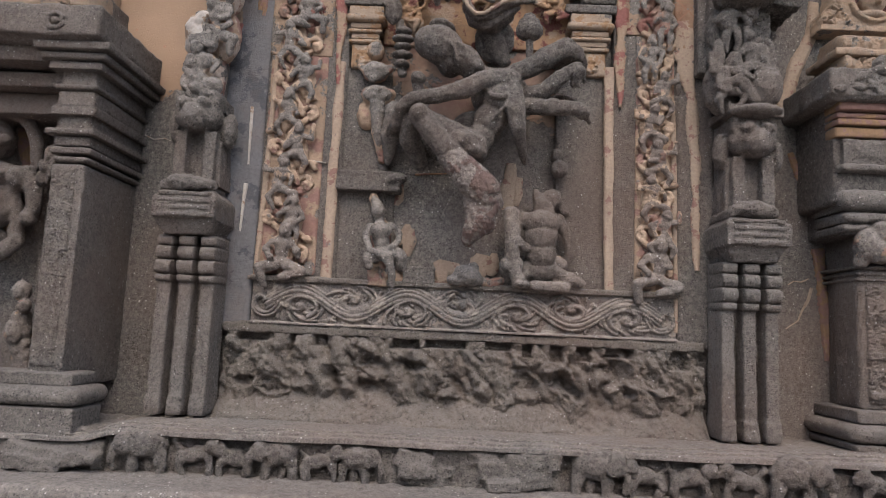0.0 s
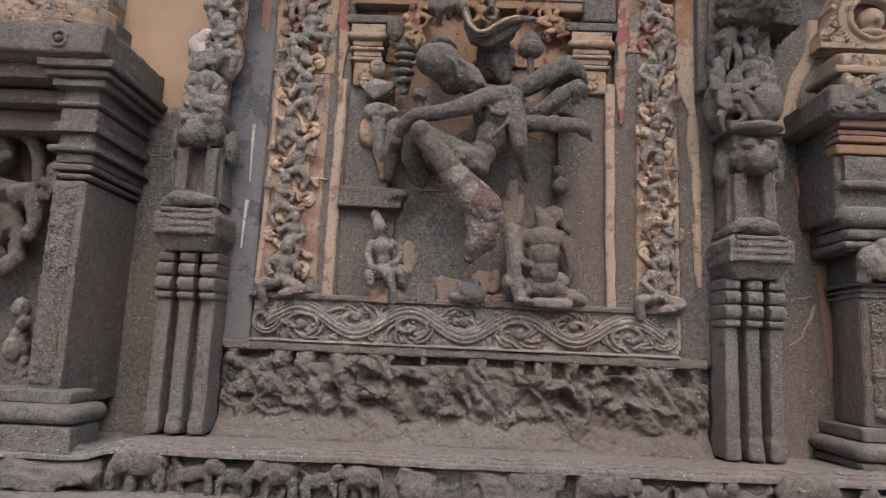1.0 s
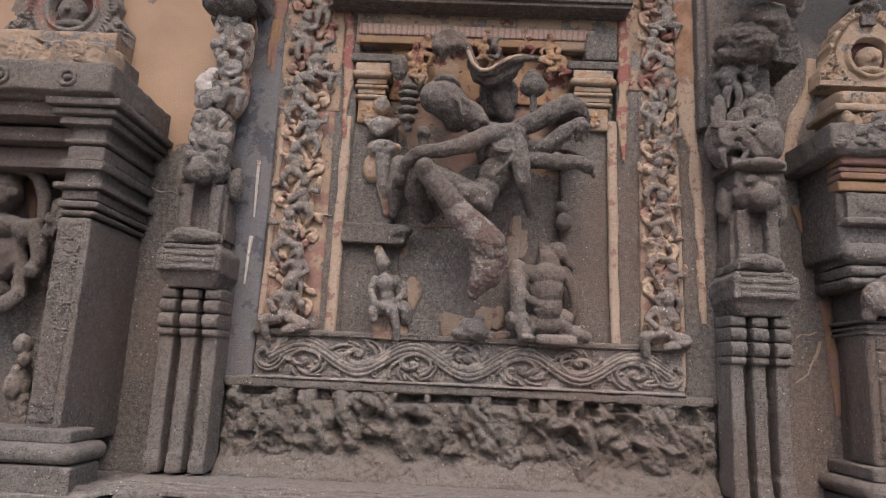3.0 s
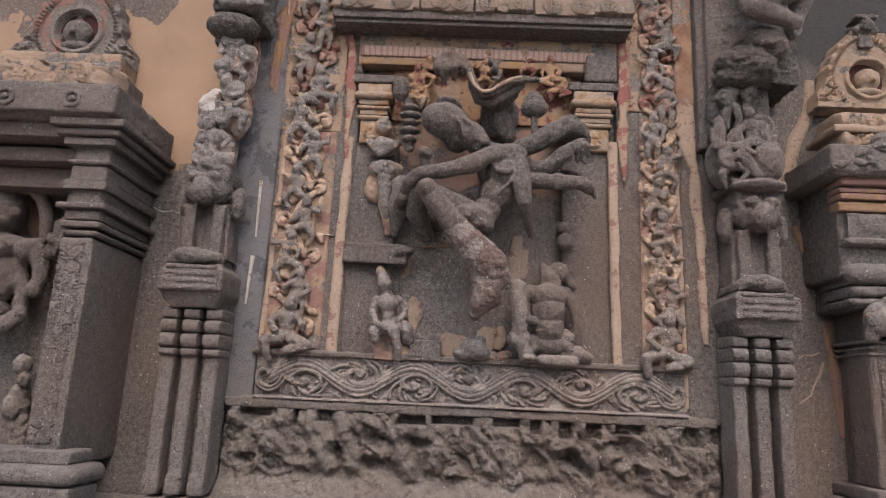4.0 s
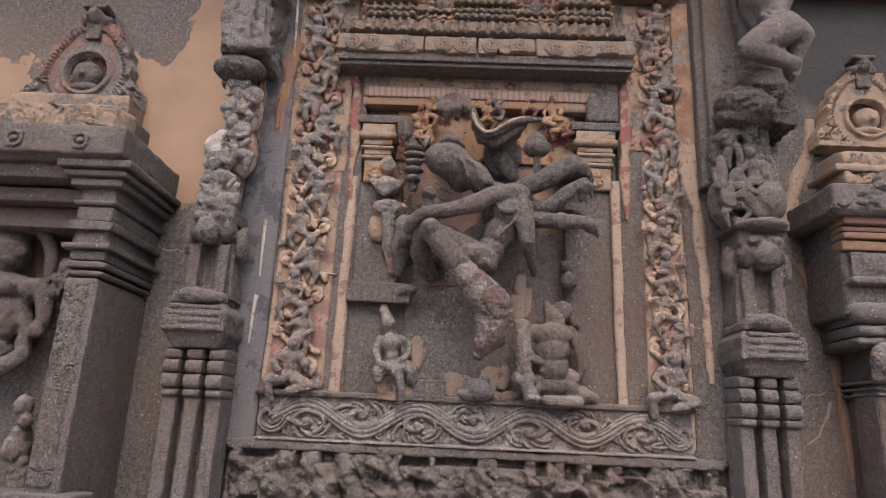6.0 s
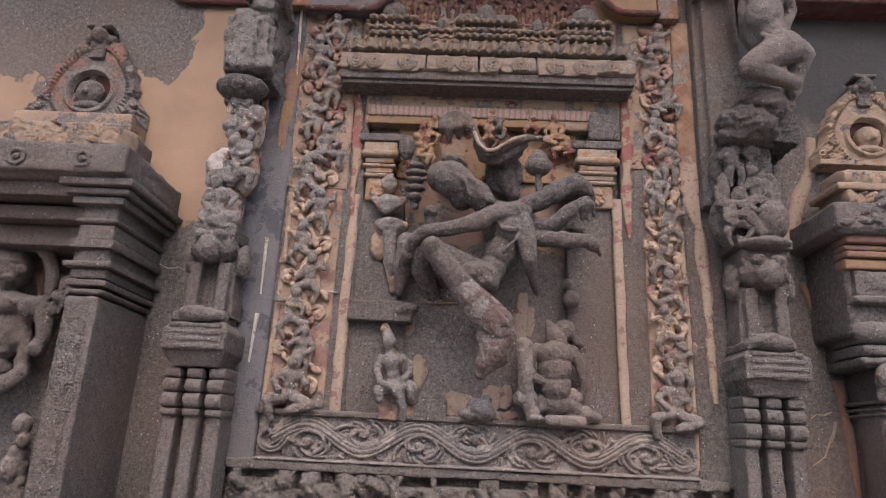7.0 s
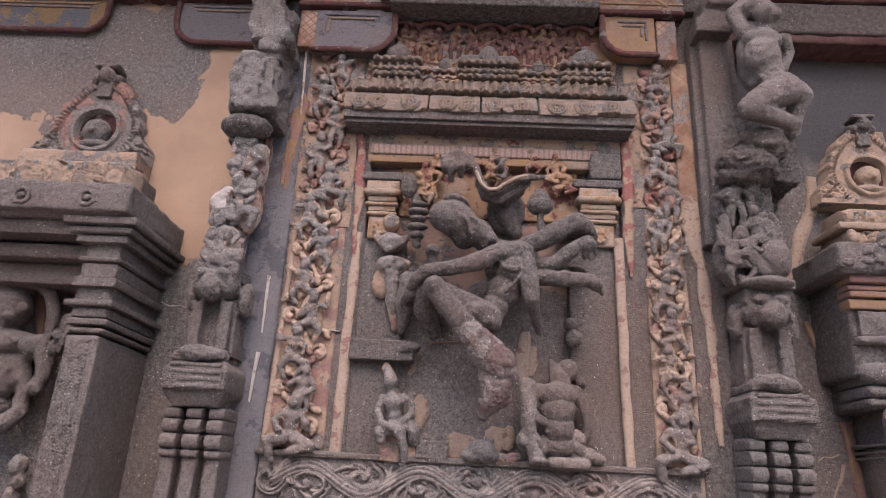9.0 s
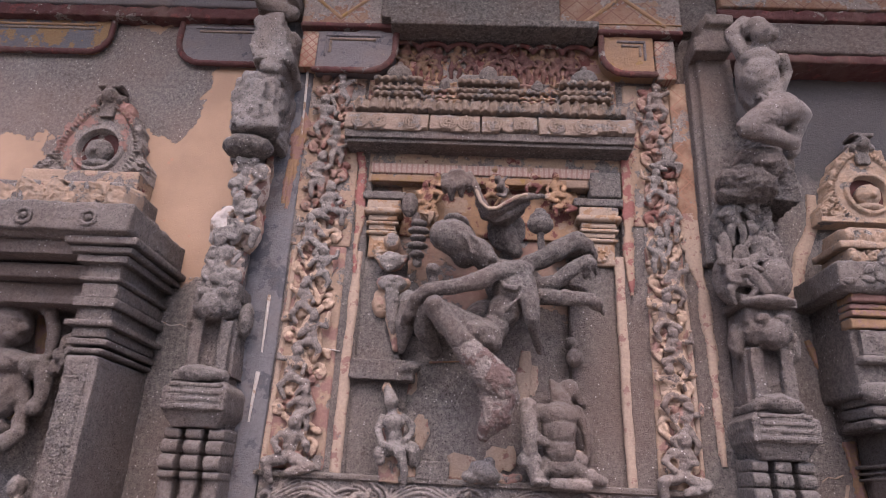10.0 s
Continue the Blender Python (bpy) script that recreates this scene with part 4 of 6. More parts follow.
for sgn in (1, -1):
    carve("chevron", [("c", (0.97 + sgn * 0.27, 3.335, 4.83), (0.97, 3.335, 5.06), 0.016, 0.016)], YELLOWPAINT, 0.007, 0.004, 0.03, 1, beam)
    carve("chevron", [("c", (-0.90 + sgn * 0.2, 3.335, 5.02), (-0.90, 3.335, 4.84), 0.014, 0.014)], YELLOWPAINT, 0.007, 0.004, 0.03, 1, beam)

# painted corbels and red cornice on the recessed walls
corbel(-2.08, -1.42, 4.61, 4.95, 3.565, GREYPAINT, GREYPAINT, "slate-grey painted corbel with red rolled edge", -1)
corbel(-3.6, -2.58, 4.68, 4.95, 3.565, SLATEOCHRE, YELLOWPAINT, "ochre and slate painted corbel with red edge", 1)
redbar = thing("red_string_course", (-2.2, 3.38, 4.95), "dark red painted string course high on the wall", "cornice", kind="structure")
blockpart("course", -4.0, -1.25, 3.50, 3.7, 4.95, 5.04, REDPAINT, redbar, rough=0.03, voxel=0.014)
blockpart("course", -4.0, -1.25, 3.48, 3.7, 5.04, 5.10, GREYPAINT, redbar, voxel=0.014)
blockpart("course", -4.0, -1.25, 3.46, 3.7, 5.10, 5.5, REDPAINT, redbar, rough=0.03, voxel=0.02)
redbar2 = thing("red_string_course", (2.4, 3.38, 4.7), "dark red painted string course over grey wall", "cornice", kind="structure")
blockpart("course", 1.62, 4.0, 3.40, 3.7, 4.64, 4.70, REDPAINT, redbar2, voxel=0.014, rough=0.02)
blockpart("course", 1.62, 4.0, 3.38, 3.7, 4.70, 4.94, STONE_DARK, redbar2, voxel=0.016)
blockpart("course", 1.62, 4.0, 3.36, 3.7, 4.94, 5.02, REDPAINT, redbar2, rough=0.03, voxel=0.014)
blockpart("course", 1.62, 4.0, 3.34, 3.7, 5.02, 5.5, LATTICE, redbar2, voxel=0.02)

# ---- the dancing figure in the niche ----
dancer = [
    # head with its tall tilted crown of hair
    ("b", (-0.061, 3.2, 3.227), (0.133, 0.125, 0.101), 30),
    ("b", (-0.125, 3.22, 3.253), (0.087, 0.115, 0.084), 10),
    ("b", (0.068, 3.2, 3.151), (0.104, 0.110, 0.075), 34),
    ("b", (0.131, 3.185, 3.108), (0.046, 0.080, 0.043), 35),
    ("b", (0.102, 3.21, 3.083), (0.052, 0.080, 0.035), 20),
    ("b", (0.155, 3.16, 3.089), (0.017, 0.040, 0.014), 35),
    ("b", (-0.013, 3.24, 3.143), (0.075, 0.100, 0.064), 30),
    ("b", (-0.06, 3.24, 3.354), (0.075, 0.090, 0.029), 12),
    ("t", [(0.146, 3.24, 3.096), (0.229, 3.24, 3.059)], [0.049, 0.064]),
    ("t", [(0.014, 3.11, 3.225), (0.058, 3.09, 3.179), (0.096, 3.11, 3.13)], [0.009, 0.010, 0.009]),
    ("t", [(-0.036, 3.1, 3.238), (0.003, 3.075, 3.177), (0.03, 3.1, 3.11)], [0.009, 0.010, 0.009]),
    # trunk: square shoulders, narrow waist, the hip swung out
    ("b", (0.271, 3.22, 3.047), (0.110, 0.095, 0.070), -8),
    ("b", (0.267, 3.21, 2.945), (0.116, 0.105, 0.099), 10),
    ("b", (0.215, 3.22, 2.83), (0.090, 0.090, 0.099), 24),
    ("b", (0.168, 3.22, 2.733), (0.078, 0.085, 0.075), 28),
    ("b", (0.114, 3.2, 2.687), (0.104, 0.130, 0.075), 18),
    ("b", (0.053, 3.17, 2.69), (0.070, 0.110, 0.064), 0),
    ("b", (0.139, 3.18, 2.637), (0.070, 0.110, 0.046), 10),
    # the long arm thrown across the body, its drooping hand and a small fist
    ("t", [(0.27, 3.17, 3.049), (0.161, 3.12, 3.013), (0.042, 3.1, 2.944), (-0.086, 3.1, 2.91), (-0.196, 3.11, 2.897)], [0.055, 0.049, 0.045, 0.041, 0.035]),
    ("t", [(-0.197, 3.12, 2.897), (-0.261, 3.17, 2.859), (-0.297, 3.24, 2.802), (-0.345, 3.34, 2.754)], [0.038, 0.035, 0.029, 0.017]),
    ("b", (-0.29, 3.24, 2.802), (0.038, 0.050, 0.046), 30),
    ("t", [(-0.173, 3.2, 2.957), (-0.18, 3.2, 3.028)], [0.029, 0.035]),
    ("b", (-0.176, 3.18, 3.034), (0.041, 0.050, 0.035), 0),
    # three arms on the other side
    ("t", [(0.335, 3.24, 3.104), (0.433, 3.2, 3.132), (0.523, 3.18, 3.191), (0.607, 3.18, 3.238), (0.666, 3.2, 3.215), (0.712, 3.26, 3.177)], [0.049, 0.055, 0.055, 0.052, 0.043, 0.029]),
    ("t", [(0.401, 3.26, 3.0), (0.496, 3.2, 2.994), (0.551, 3.16, 3.037), (0.607, 3.15, 3.084), (0.662, 3.15, 3.112)], [0.041, 0.043, 0.041, 0.035, 0.035]),
    ("b", (0.674, 3.15, 3.09), (0.041, 0.045, 0.035), 30),
    ("t", [(0.686, 3.15, 3.084), (0.711, 3.17, 3.04)], [0.017, 0.012]),
    ("t", [(0.66, 3.14, 3.073), (0.68, 3.17, 3.02)], [0.017, 0.012]),
    ("t", [(0.637, 3.15, 3.069), (0.649, 3.18, 3.022)], [0.014, 0.012]),
    ("t", [(0.38, 3.26, 2.934), (0.496, 3.2, 2.906), (0.602, 3.16, 2.895), (0.672, 3.15, 2.891)], [0.046, 0.043, 0.041, 0.035]),
    ("b", (0.696, 3.15, 2.873), (0.043, 0.050, 0.038), 20),
    ("t", [(0.716, 3.16, 2.858), (0.742, 3.2, 2.833)], [0.017, 0.012]),
    # the arm hanging before the flank
    ("t", [(0.33, 3.17, 2.989), (0.343, 3.13, 2.871), (0.36, 3.14, 2.775), (0.388, 3.22, 2.704), (0.419, 3.32, 2.635)], [0.052, 0.055, 0.043, 0.029, 0.017]),
    # the raised leg: knee, straight shin and thigh
    ("b", (-0.154, 3.08, 2.801), (0.055, 0.080, 0.055), 0),
    ("t", [(-0.154, 3.08, 2.798), (-0.098, 3.08, 2.733), (-0.017, 3.1, 2.638), (0.056, 3.13, 2.57)], [0.058, 0.058, 0.061, 0.064]),
    ("t", [(-0.132, 3.12, 2.805), (-0.034, 3.16, 2.758), (0.076, 3.18, 2.706)], [0.049, 0.064, 0.075]),
    ("t", [(-0.205, 3.2, 2.807), (-0.215, 3.3, 2.732), (-0.158, 3.42, 2.634)], [0.046, 0.058, 0.046]),
    # bangles, necklace, girdle and cord
    ("c", (0.092, 3.11, 2.969), (0.1, 3.11, 2.971), 0.051, 0.051),
    ("c", (0.072, 3.11, 2.958), (0.079, 3.11, 2.961), 0.051, 0.051),
    ("c", (0.051, 3.11, 2.951), (0.058, 3.11, 2.954), 0.050, 0.050),
    ("c", (-0.155, 3.11, 2.901), (-0.147, 3.11, 2.904), 0.041, 0.041),
    ("c", (0.537, 3.17, 2.902), (0.545, 3.17, 2.904), 0.046, 0.046),
    ("c", (0.574, 3.155, 3.059), (0.582, 3.155, 3.062), 0.042, 0.042),
    ("c", (0.492, 3.18, 3.167), (0.5, 3.18, 3.17), 0.061, 0.061),
    ("t", [(0.176, 3.16, 3.002), (0.213, 3.1, 2.926), (0.273, 3.1, 2.922), (0.337, 3.15, 2.986)], [0.012, 0.013, 0.013, 0.012]),
    ("t", [(0.35, 3.13, 2.976), (0.289, 3.1, 2.878), (0.226, 3.12, 2.807)], [0.009, 0.010, 0.009]),
    # the mass that ties the body to the wall
    ("b", (0.285, 3.46, 3.053), (0.174, 0.120, 0.145), 0),
    ("b", (-0.06, 3.43, 3.348), (0.110, 0.140, 0.087), 25),
    ("b", (0.126, 3.46, 2.823), (0.130, 0.130, 0.130), 20),
    ("b", (0.612, 3.44, 3.289), (0.116, 0.140, 0.041), 0),
    ("b", (0.615, 3.46, 3.008), (0.093, 0.180, 0.035), 0),
    ("b", (-0.135, 3.48, 2.784), (0.064, 0.100, 0.116), -25),
]
tagged(carve("dancing_statue", dancer, STONE_STATUE, 0.0055, 0.007, 0.03, 3, coarse=0.006), "dark basalt high-relief statue of a many-armed dancer", "statue")
# ornaments, folds and fractured shin are separate worn pieces
shin = [
    ("t", [(-0.03, 3.12, 2.649), (0.05, 3.11, 2.559), (0.129, 3.11, 2.473), (0.202, 3.13, 2.397)], [0.055, 0.070, 0.084, 0.081]),
    ("t", [(0.015, 3.1, 2.621), (0.115, 3.09, 2.527), (0.211, 3.11, 2.429), (0.263, 3.16, 2.369)], [0.041, 0.058, 0.070, 0.041]),
    ("t", [(0.227, 3.14, 2.358), (0.182, 3.14, 2.281), (0.15, 3.15, 2.223), (0.123, 3.17, 2.172)], [0.058, 0.072, 0.058, 0.035]),
    ("t", [(0.128, 3.14, 2.372), (0.164, 3.14, 2.315), (0.208, 3.17, 2.263)], [0.041, 0.064, 0.058]),
    ("t", [(0.127, 3.3, 2.586), (0.204, 3.4, 2.483), (0.222, 3.5, 2.372)], [0.049, 0.058, 0.029]),
]
tagged(carve("broken_shin", shin, SHINSTONE, 0.006, 0.013, 0.025, 1, coarse=0.006), "rough broken stone of the lost lower leg", "carving")

tagged(carve("hide_canopy", [
    ("b", (-0.072, 3.3, 3.65), (0.064, 0.100, 0.052), 0),
    ("t", [(-0.137, 3.25, 3.632), (-0.135, 3.22, 3.573), (-0.137, 3.27, 3.556)], [0.029, 0.029, 0.017]),
    ("t", [(-0.099, 3.25, 3.655), (-0.098, 3.22, 3.56), (-0.099, 3.27, 3.507)], [0.029, 0.029, 0.017]),
    ("t", [(-0.053, 3.25, 3.664), (-0.046, 3.22, 3.576), (-0.041, 3.27, 3.531)], [0.029, 0.029, 0.017]),
    ("t", [(-0.013, 3.25, 3.651), (-0.005, 3.22, 3.585), (0.004, 3.27, 3.561)], [0.023, 0.023, 0.014]),
    ("t", [(-0.0, 3.28, 3.674), (0.042, 3.25, 3.581), (0.071, 3.24, 3.485), (0.123, 3.22, 3.414), (0.193, 3.22, 3.427), (0.266, 3.23, 3.494), (0.342, 3.25, 3.528), (0.442, 3.3, 3.557)], [0.023, 0.023, 0.023, 0.025, 0.026, 0.028, 0.023, 0.014]),
    ("t", [(0.059, 3.3, 3.51), (0.107, 3.29, 3.418), (0.185, 3.28, 3.402), (0.262, 3.28, 3.455), (0.344, 3.3, 3.513)], [0.023, 0.032, 0.041, 0.041, 0.023]),
    ("t", [(0.13, 3.38, 3.46), (0.219, 3.36, 3.433), (0.301, 3.36, 3.494)], [0.041, 0.052, 0.041]),
    ("b", (0.237, 3.46, 3.398), (0.116, 0.060, 0.145), 0),
    ("t", [(0.165, 3.42, 3.473), (0.242, 3.42, 3.338), (0.294, 3.42, 3.247)], [0.046, 0.064, 0.041]),
    ("b", (0.174, 3.33, 3.671), (0.023, 0.040, 0.023), 0),
    ("b", (0.192, 3.33, 3.62), (0.026, 0.050, 0.032), 15),
    ("t", [(0.154, 3.33, 3.692), (0.193, 3.3, 3.634), (0.228, 3.34, 3.7)], [0.009, 0.012, 0.009]),
    ("t", [(0.173, 3.32, 3.571), (0.212, 3.3, 3.548), (0.229, 3.33, 3.607)], [0.012, 0.014, 0.012])],
    STONE_DARK, 0.006, 0.008, 0.03, 2), "swooping carved hide held above the dancer", "carving")
tagged(carve("plaster_strip", [("t", [(0.048, 3.185, 3.523), (0.073, 3.185, 3.454), (0.115, 3.185, 3.414), (0.166, 3.185, 3.42), (0.222, 3.185, 3.457), (0.269, 3.185, 3.49), (0.332, 3.185, 3.509)], 0.011)], STRIP, 0.005, 0.006, 0.02, 1), "pale plastered rim along the carved hide", "plaster")
for x, z, size, kind, flip, seed in ((-0.266, 3.597, 0.200, "stand", -1, 752), (-0.214, 3.656, 0.200, "dance", -1, 768), (0.14, 3.651, 0.213, "dance", -1, 870), (0.174, 3.718, 0.188, "sit", -1, 880), (-0.286, 3.52, 0.213, "sit", 1, 745), (0.389, 3.726, 0.188, "dance", -1, 942), (0.537, 3.666, 0.225, "sit", 1, 985), (0.587, 3.592, 0.200, "sit", -1, 1000), (-0.217, 3.523, 0.175, "dance", 1, 765)):
    tagged(carve("attendant_relief", figurine((x, z), size, random.Random(seed), kind, flip, 3.47), UPPER_KEPT, 0.006, 0.012, 0.03, 2), "small plastered attendant figure around the dancer", "carving", "attendants above")

mace = thing("mace", (0.418, 3.2, 3.094), "stone mace with ribbed bulb head and thin stem", "mace")
carve("bulb", [("b", (0.411, 3.2, 3.333), (0.075, 0.07, 0.055), 0), ("b", (0.41, 3.2, 3.375), (0.06, 0.06, 0.03), 0), ("b", (0.409, 3.2, 3.404), (0.035, 0.035, 0.03), 0)], STONE_DARK, 0.006, 0.006, 0.02, 2, mace)
carve("stem", [("c", (0.412, 3.2, 3.285), (0.425, 3.24, 3.11), 0.02, 0.022)], STONE, 0.006, 0.005, 0.02, 1, mace)
club = thing("stacked_staff", (-0.274, 3.3, 3.106), "dark stone staff of stacked bells and a knob", "staff")
carve("knob", [("b", (-0.348, 3.36, 3.497), (0.05, 0.05, 0.08), 0)], STONE_DARK, 0.006, 0.008, 0.02, 2, club)
for z0, r in ((3.377, 0.05), (3.333, 0.065), (3.285, 0.05), (3.238, 0.062), (3.183, 0.045)):
    carve("ring", [("b", (-0.285, 3.36, z0), (r, 0.05, 0.022), 0)], STONE_DARK, 0.006, 0.006, 0.02, 1, club)
carve("stem", [("c", (-0.282, 3.38, 3.138), (-0.311, 3.38, 3.441), 0.028, 0.025)], STONE, 0.006, 0.005, 0.02, 1, club)

# small figures beside the dancer
SIDE = [
    ("niche_figure", [("b", (-0.448, 3.44, 3.285), (0.05, 0.06, 0.06), 0), ("b", (-0.438, 3.42, 3.155), (0.075, 0.07, 0.06), 0), ("t", [(-0.521, 3.42, 3.185), (-0.446, 3.38, 3.098), (-0.358, 3.42, 3.179)], 0.024), ("b", (-0.42, 3.42, 3.008), (0.085, 0.08, 0.055), 0),
                     ("t", [(-0.486, 3.42, 3.029), (-0.414, 3.36, 3.026), (-0.343, 3.42, 3.024)], 0.03), ("t", [(-0.416, 3.4, 2.974), (-0.402, 3.42, 2.799), (-0.378, 3.46, 2.646)], [0.045, 0.04, 0.02]), ("b", (-0.479, 3.47, 2.912), (0.06, 0.06, 0.09), 0)],
     NICHE_KEPT, "two stacked worn figures with bent arms"),
    ("broken_limb", [("t", [(-0.289, 3.36, 2.883), (-0.324, 3.36, 2.768), (-0.341, 3.42, 2.628)], [0.075, 0.06, 0.02]), ("b", (-0.312, 3.42, 2.919), (0.07, 0.09, 0.06), 0)], STONE, "tapering broken limb hanging beside the knee"),
    ("kneeling_attendant", [("t", [(-0.41, 3.44, 2.431), (-0.379, 3.4, 2.356), (-0.358, 3.38, 2.266)], [0.026, 0.035, 0.026]), ("b", (-0.371, 3.37, 2.339), (0.038, 0.055, 0.043), 0), ("b", (-0.352, 3.37, 2.231), (0.058, 0.060, 0.052), 0), ("b", (-0.343, 3.39, 2.169), (0.043, 0.060, 0.052), 0), ("b", (-0.333, 3.39, 2.108), (0.070, 0.070, 0.043), 0), ("b", (-0.359, 3.46, 2.213), (0.058, 0.080, 0.104), 0), ("t", [(-0.412, 3.37, 2.256), (-0.43, 3.35, 2.191), (-0.401, 3.32, 2.123), (-0.349, 3.31, 2.094)], [0.020, 0.019, 0.017, 0.017]), ("t", [(-0.295, 3.37, 2.261), (-0.253, 3.38, 2.227), (-0.25, 3.37, 2.177), (-0.282, 3.34, 2.142)], [0.020, 0.019, 0.017, 0.017]), ("t", [(-0.348, 3.36, 2.099), (-0.3, 3.31, 2.079), (-0.279, 3.32, 2.021), (-0.274, 3.36, 1.941)], [0.032, 0.029, 0.023, 0.020]), ("t", [(-0.342, 3.36, 2.099), (-0.416, 3.33, 2.075), (-0.403, 3.34, 2.035)], [0.032, 0.029, 0.026]), ("t", [(-0.302, 3.38, 2.121), (-0.239, 3.37, 2.099), (-0.232, 3.4, 2.044)], [0.038, 0.038, 0.032]), ("k", (-0.414, 3.4, 1.931), (-0.306, 3.56, 2.056)), ("k", (-0.291, 3.42, 1.937), (-0.09, 3.56, 2.03))],
     NICHE_KEPT, "slim kneeling attendant statue with cream plaster round its head"),
    ("drummer_attendant", [("t", [(0.552, 3.38, 2.331), (0.535, 3.39, 2.406), (0.501, 3.42, 2.486)], [0.058, 0.055, 0.026]), ("b", (0.583, 3.42, 2.451), (0.058, 0.060, 0.064), 25), ("t", [(0.612, 3.44, 2.443), (0.672, 3.46, 2.385)], [0.038, 0.023]), ("b", (0.517, 3.35, 2.306), (0.107, 0.085, 0.070), 4), ("b", (0.524, 3.35, 2.233), (0.090, 0.085, 0.087), 0), ("b", (0.527, 3.37, 2.139), (0.084, 0.085, 0.081), 0), ("b", (0.526, 3.4, 2.051), (0.104, 0.080, 0.064), 0), ("b", (0.541, 3.47, 2.223), (0.087, 0.080, 0.174), 0), ("t", [(0.427, 3.36, 2.341), (0.375, 3.33, 2.261), (0.399, 3.31, 2.181), (0.441, 3.31, 2.165)], [0.032, 0.029, 0.026, 0.023]), ("t", [(0.62, 3.38, 2.334), (0.669, 3.38, 2.255), (0.69, 3.4, 2.155), (0.669, 3.42, 2.095)], [0.035, 0.029, 0.026, 0.023]), ("t", [(0.456, 3.38, 2.058), (0.42, 3.37, 2.008), (0.454, 3.4, 1.97)], [0.046, 0.038, 0.026]), ("t", [(0.595, 3.38, 2.064), (0.644, 3.38, 2.025), (0.699, 3.42, 1.993)], [0.043, 0.035, 0.026])],
     STONE, "stout seated drummer statue of dark basalt"),
    ("standing_leg", [("t", [(0.359, 3.34, 2.315), (0.37, 3.32, 2.189), (0.367, 3.34, 2.069), (0.415, 3.34, 1.979)], [0.046, 0.046, 0.038, 0.036]), ("b", (0.36, 3.36, 2.35), (0.05, 0.06, 0.045), 0), ("b", (0.422, 3.34, 1.967), (0.05, 0.06, 0.022), 0), ("c", (0.345, 3.34, 2.074), (0.388, 3.34, 2.076), 0.044, 0.044)], NICHE_KEPT, "worn standing leg of the dancer on its pedestal"),
    ("crouching_dwarf", [("b", (0.136, 3.38, 2.007), (0.08, 0.07, 0.055), 20), ("b", (0.082, 3.4, 1.981), (0.06, 0.06, 0.035), 0), ("t", [(0.19, 3.4, 1.986), (0.262, 3.42, 1.972), (0.315, 3.42, 1.987)], 0.024), ("b", (0.165, 3.4, 2.053), (0.03, 0.04, 0.03), 0)], NICHE_KEPT, "crouching dwarf trampled under the dancer"),
    ("broken_hand", [("b", (0.625, 3.42, 2.629), (0.05, 0.06, 0.05), 0), ("b", (0.612, 3.45, 2.718), (0.035, 0.05, 0.04), 0)], STONE, "broken stone hand stub on the niche wall"),
    ("reclining_figure", [("t", [(0.621, 3.4, 2.011), (0.688, 3.38, 2.012), (0.754, 3.4, 1.989)], [0.04, 0.036, 0.026]), ("b", (0.623, 3.42, 2.088), (0.06, 0.07, 0.05), 0), ("t", [(0.494, 3.36, 1.966), (0.662, 3.36, 1.961)], 0.03)], NICHE_KEPT, "reclining figure with cream plaster patches at the niche foot"),
    ("stone_stool", [("k", (-0.221, 3.4, 1.955), (-0.049, 3.56, 2.046))], STONE, "low plain stone stool in the niche"),
]
for name, shapes, mat, label in SIDE:
    tagged(carve(name, shapes, mat, 0.006, 0.010, 0.03, 3), label, "statue" if "attendant" in name or "figure" in name else "carving")
shelf = thing("stone_shelf", (-0.45, 3.45, 2.4), "dark stone shelf carved in the niche on a panelled pedestal", "shelf")
carve("top", [("k", (-0.62, 3.4, 2.462), (-0.265, 3.56, 2.573)), ("b", (-0.291, 3.42, 2.532), (0.07, 0.05, 0.03), -12)], STONE_DARK, 0.008, 0.01, 0.05, 2, shelf)
carve("pedestal", [("k", (-0.594, 3.5, 1.978), (-0.571, 3.56, 2.492)), ("k", (-0.529, 3.505, 2.272), (-0.3, 3.56, 2.49)), ("k", (-0.6, 3.5, 1.977), (-0.485, 3.56, 2.266))], STONE, 0.008, 0.01, 0.05, 2, shelf)

# cream strips of plaster along the niche edges
ribbon("plaster_strip", [(-0.652, 1.965), (-0.65, 2.583), (-0.642, 3.22)], [0.06, 0.055, 0.05], 3.445, STRIP, "tall cream plaster strip beside the niche", seed=1)
ribbon("plaster_strip", [(0.917, 1.965), (0.907, 2.649), (0.898, 3.248)], [0.045, 0.05, 0.055], 3.445, STRIP, "tall cream plaster strip beside the niche", seed=2)
ribbon("plaster_strip", [(1.398, 2.093), (1.393, 2.572), (1.368, 3.065), (1.313, 3.539)], [0.03, 0.05, 0.06, 0.17], 3.437, STRIP, "long pinkish plaster streak down the bay edge", seed=3, jag=0.75)
ribbon("plaster_strip", [(-1.148, 2.203), (-1.136, 2.478)], [0.008, 0.022], 3.432, WHITEWASH, "narrow white plaster line on the bay edge", seed=4)
ribbon("plaster_strip", [(-1.131, 2.587), (-1.136, 2.925)], [0.008, 0.018], 3.432, WHITEWASH, "narrow white plaster line on the bay edge", seed=5)
ribbon("plaster_strip", [(-1.115, 3.478), (-1.105, 3.70), (-1.091, 3.953), (-1.085, 4.07), (-1.08, 4.162)], [0.012, 0.045, 0.075, 0.09, 0.02], 3.436, ORANGE, "orange plaster remnant on the bay edge", seed=6, jag=1.2, thick=0.002)
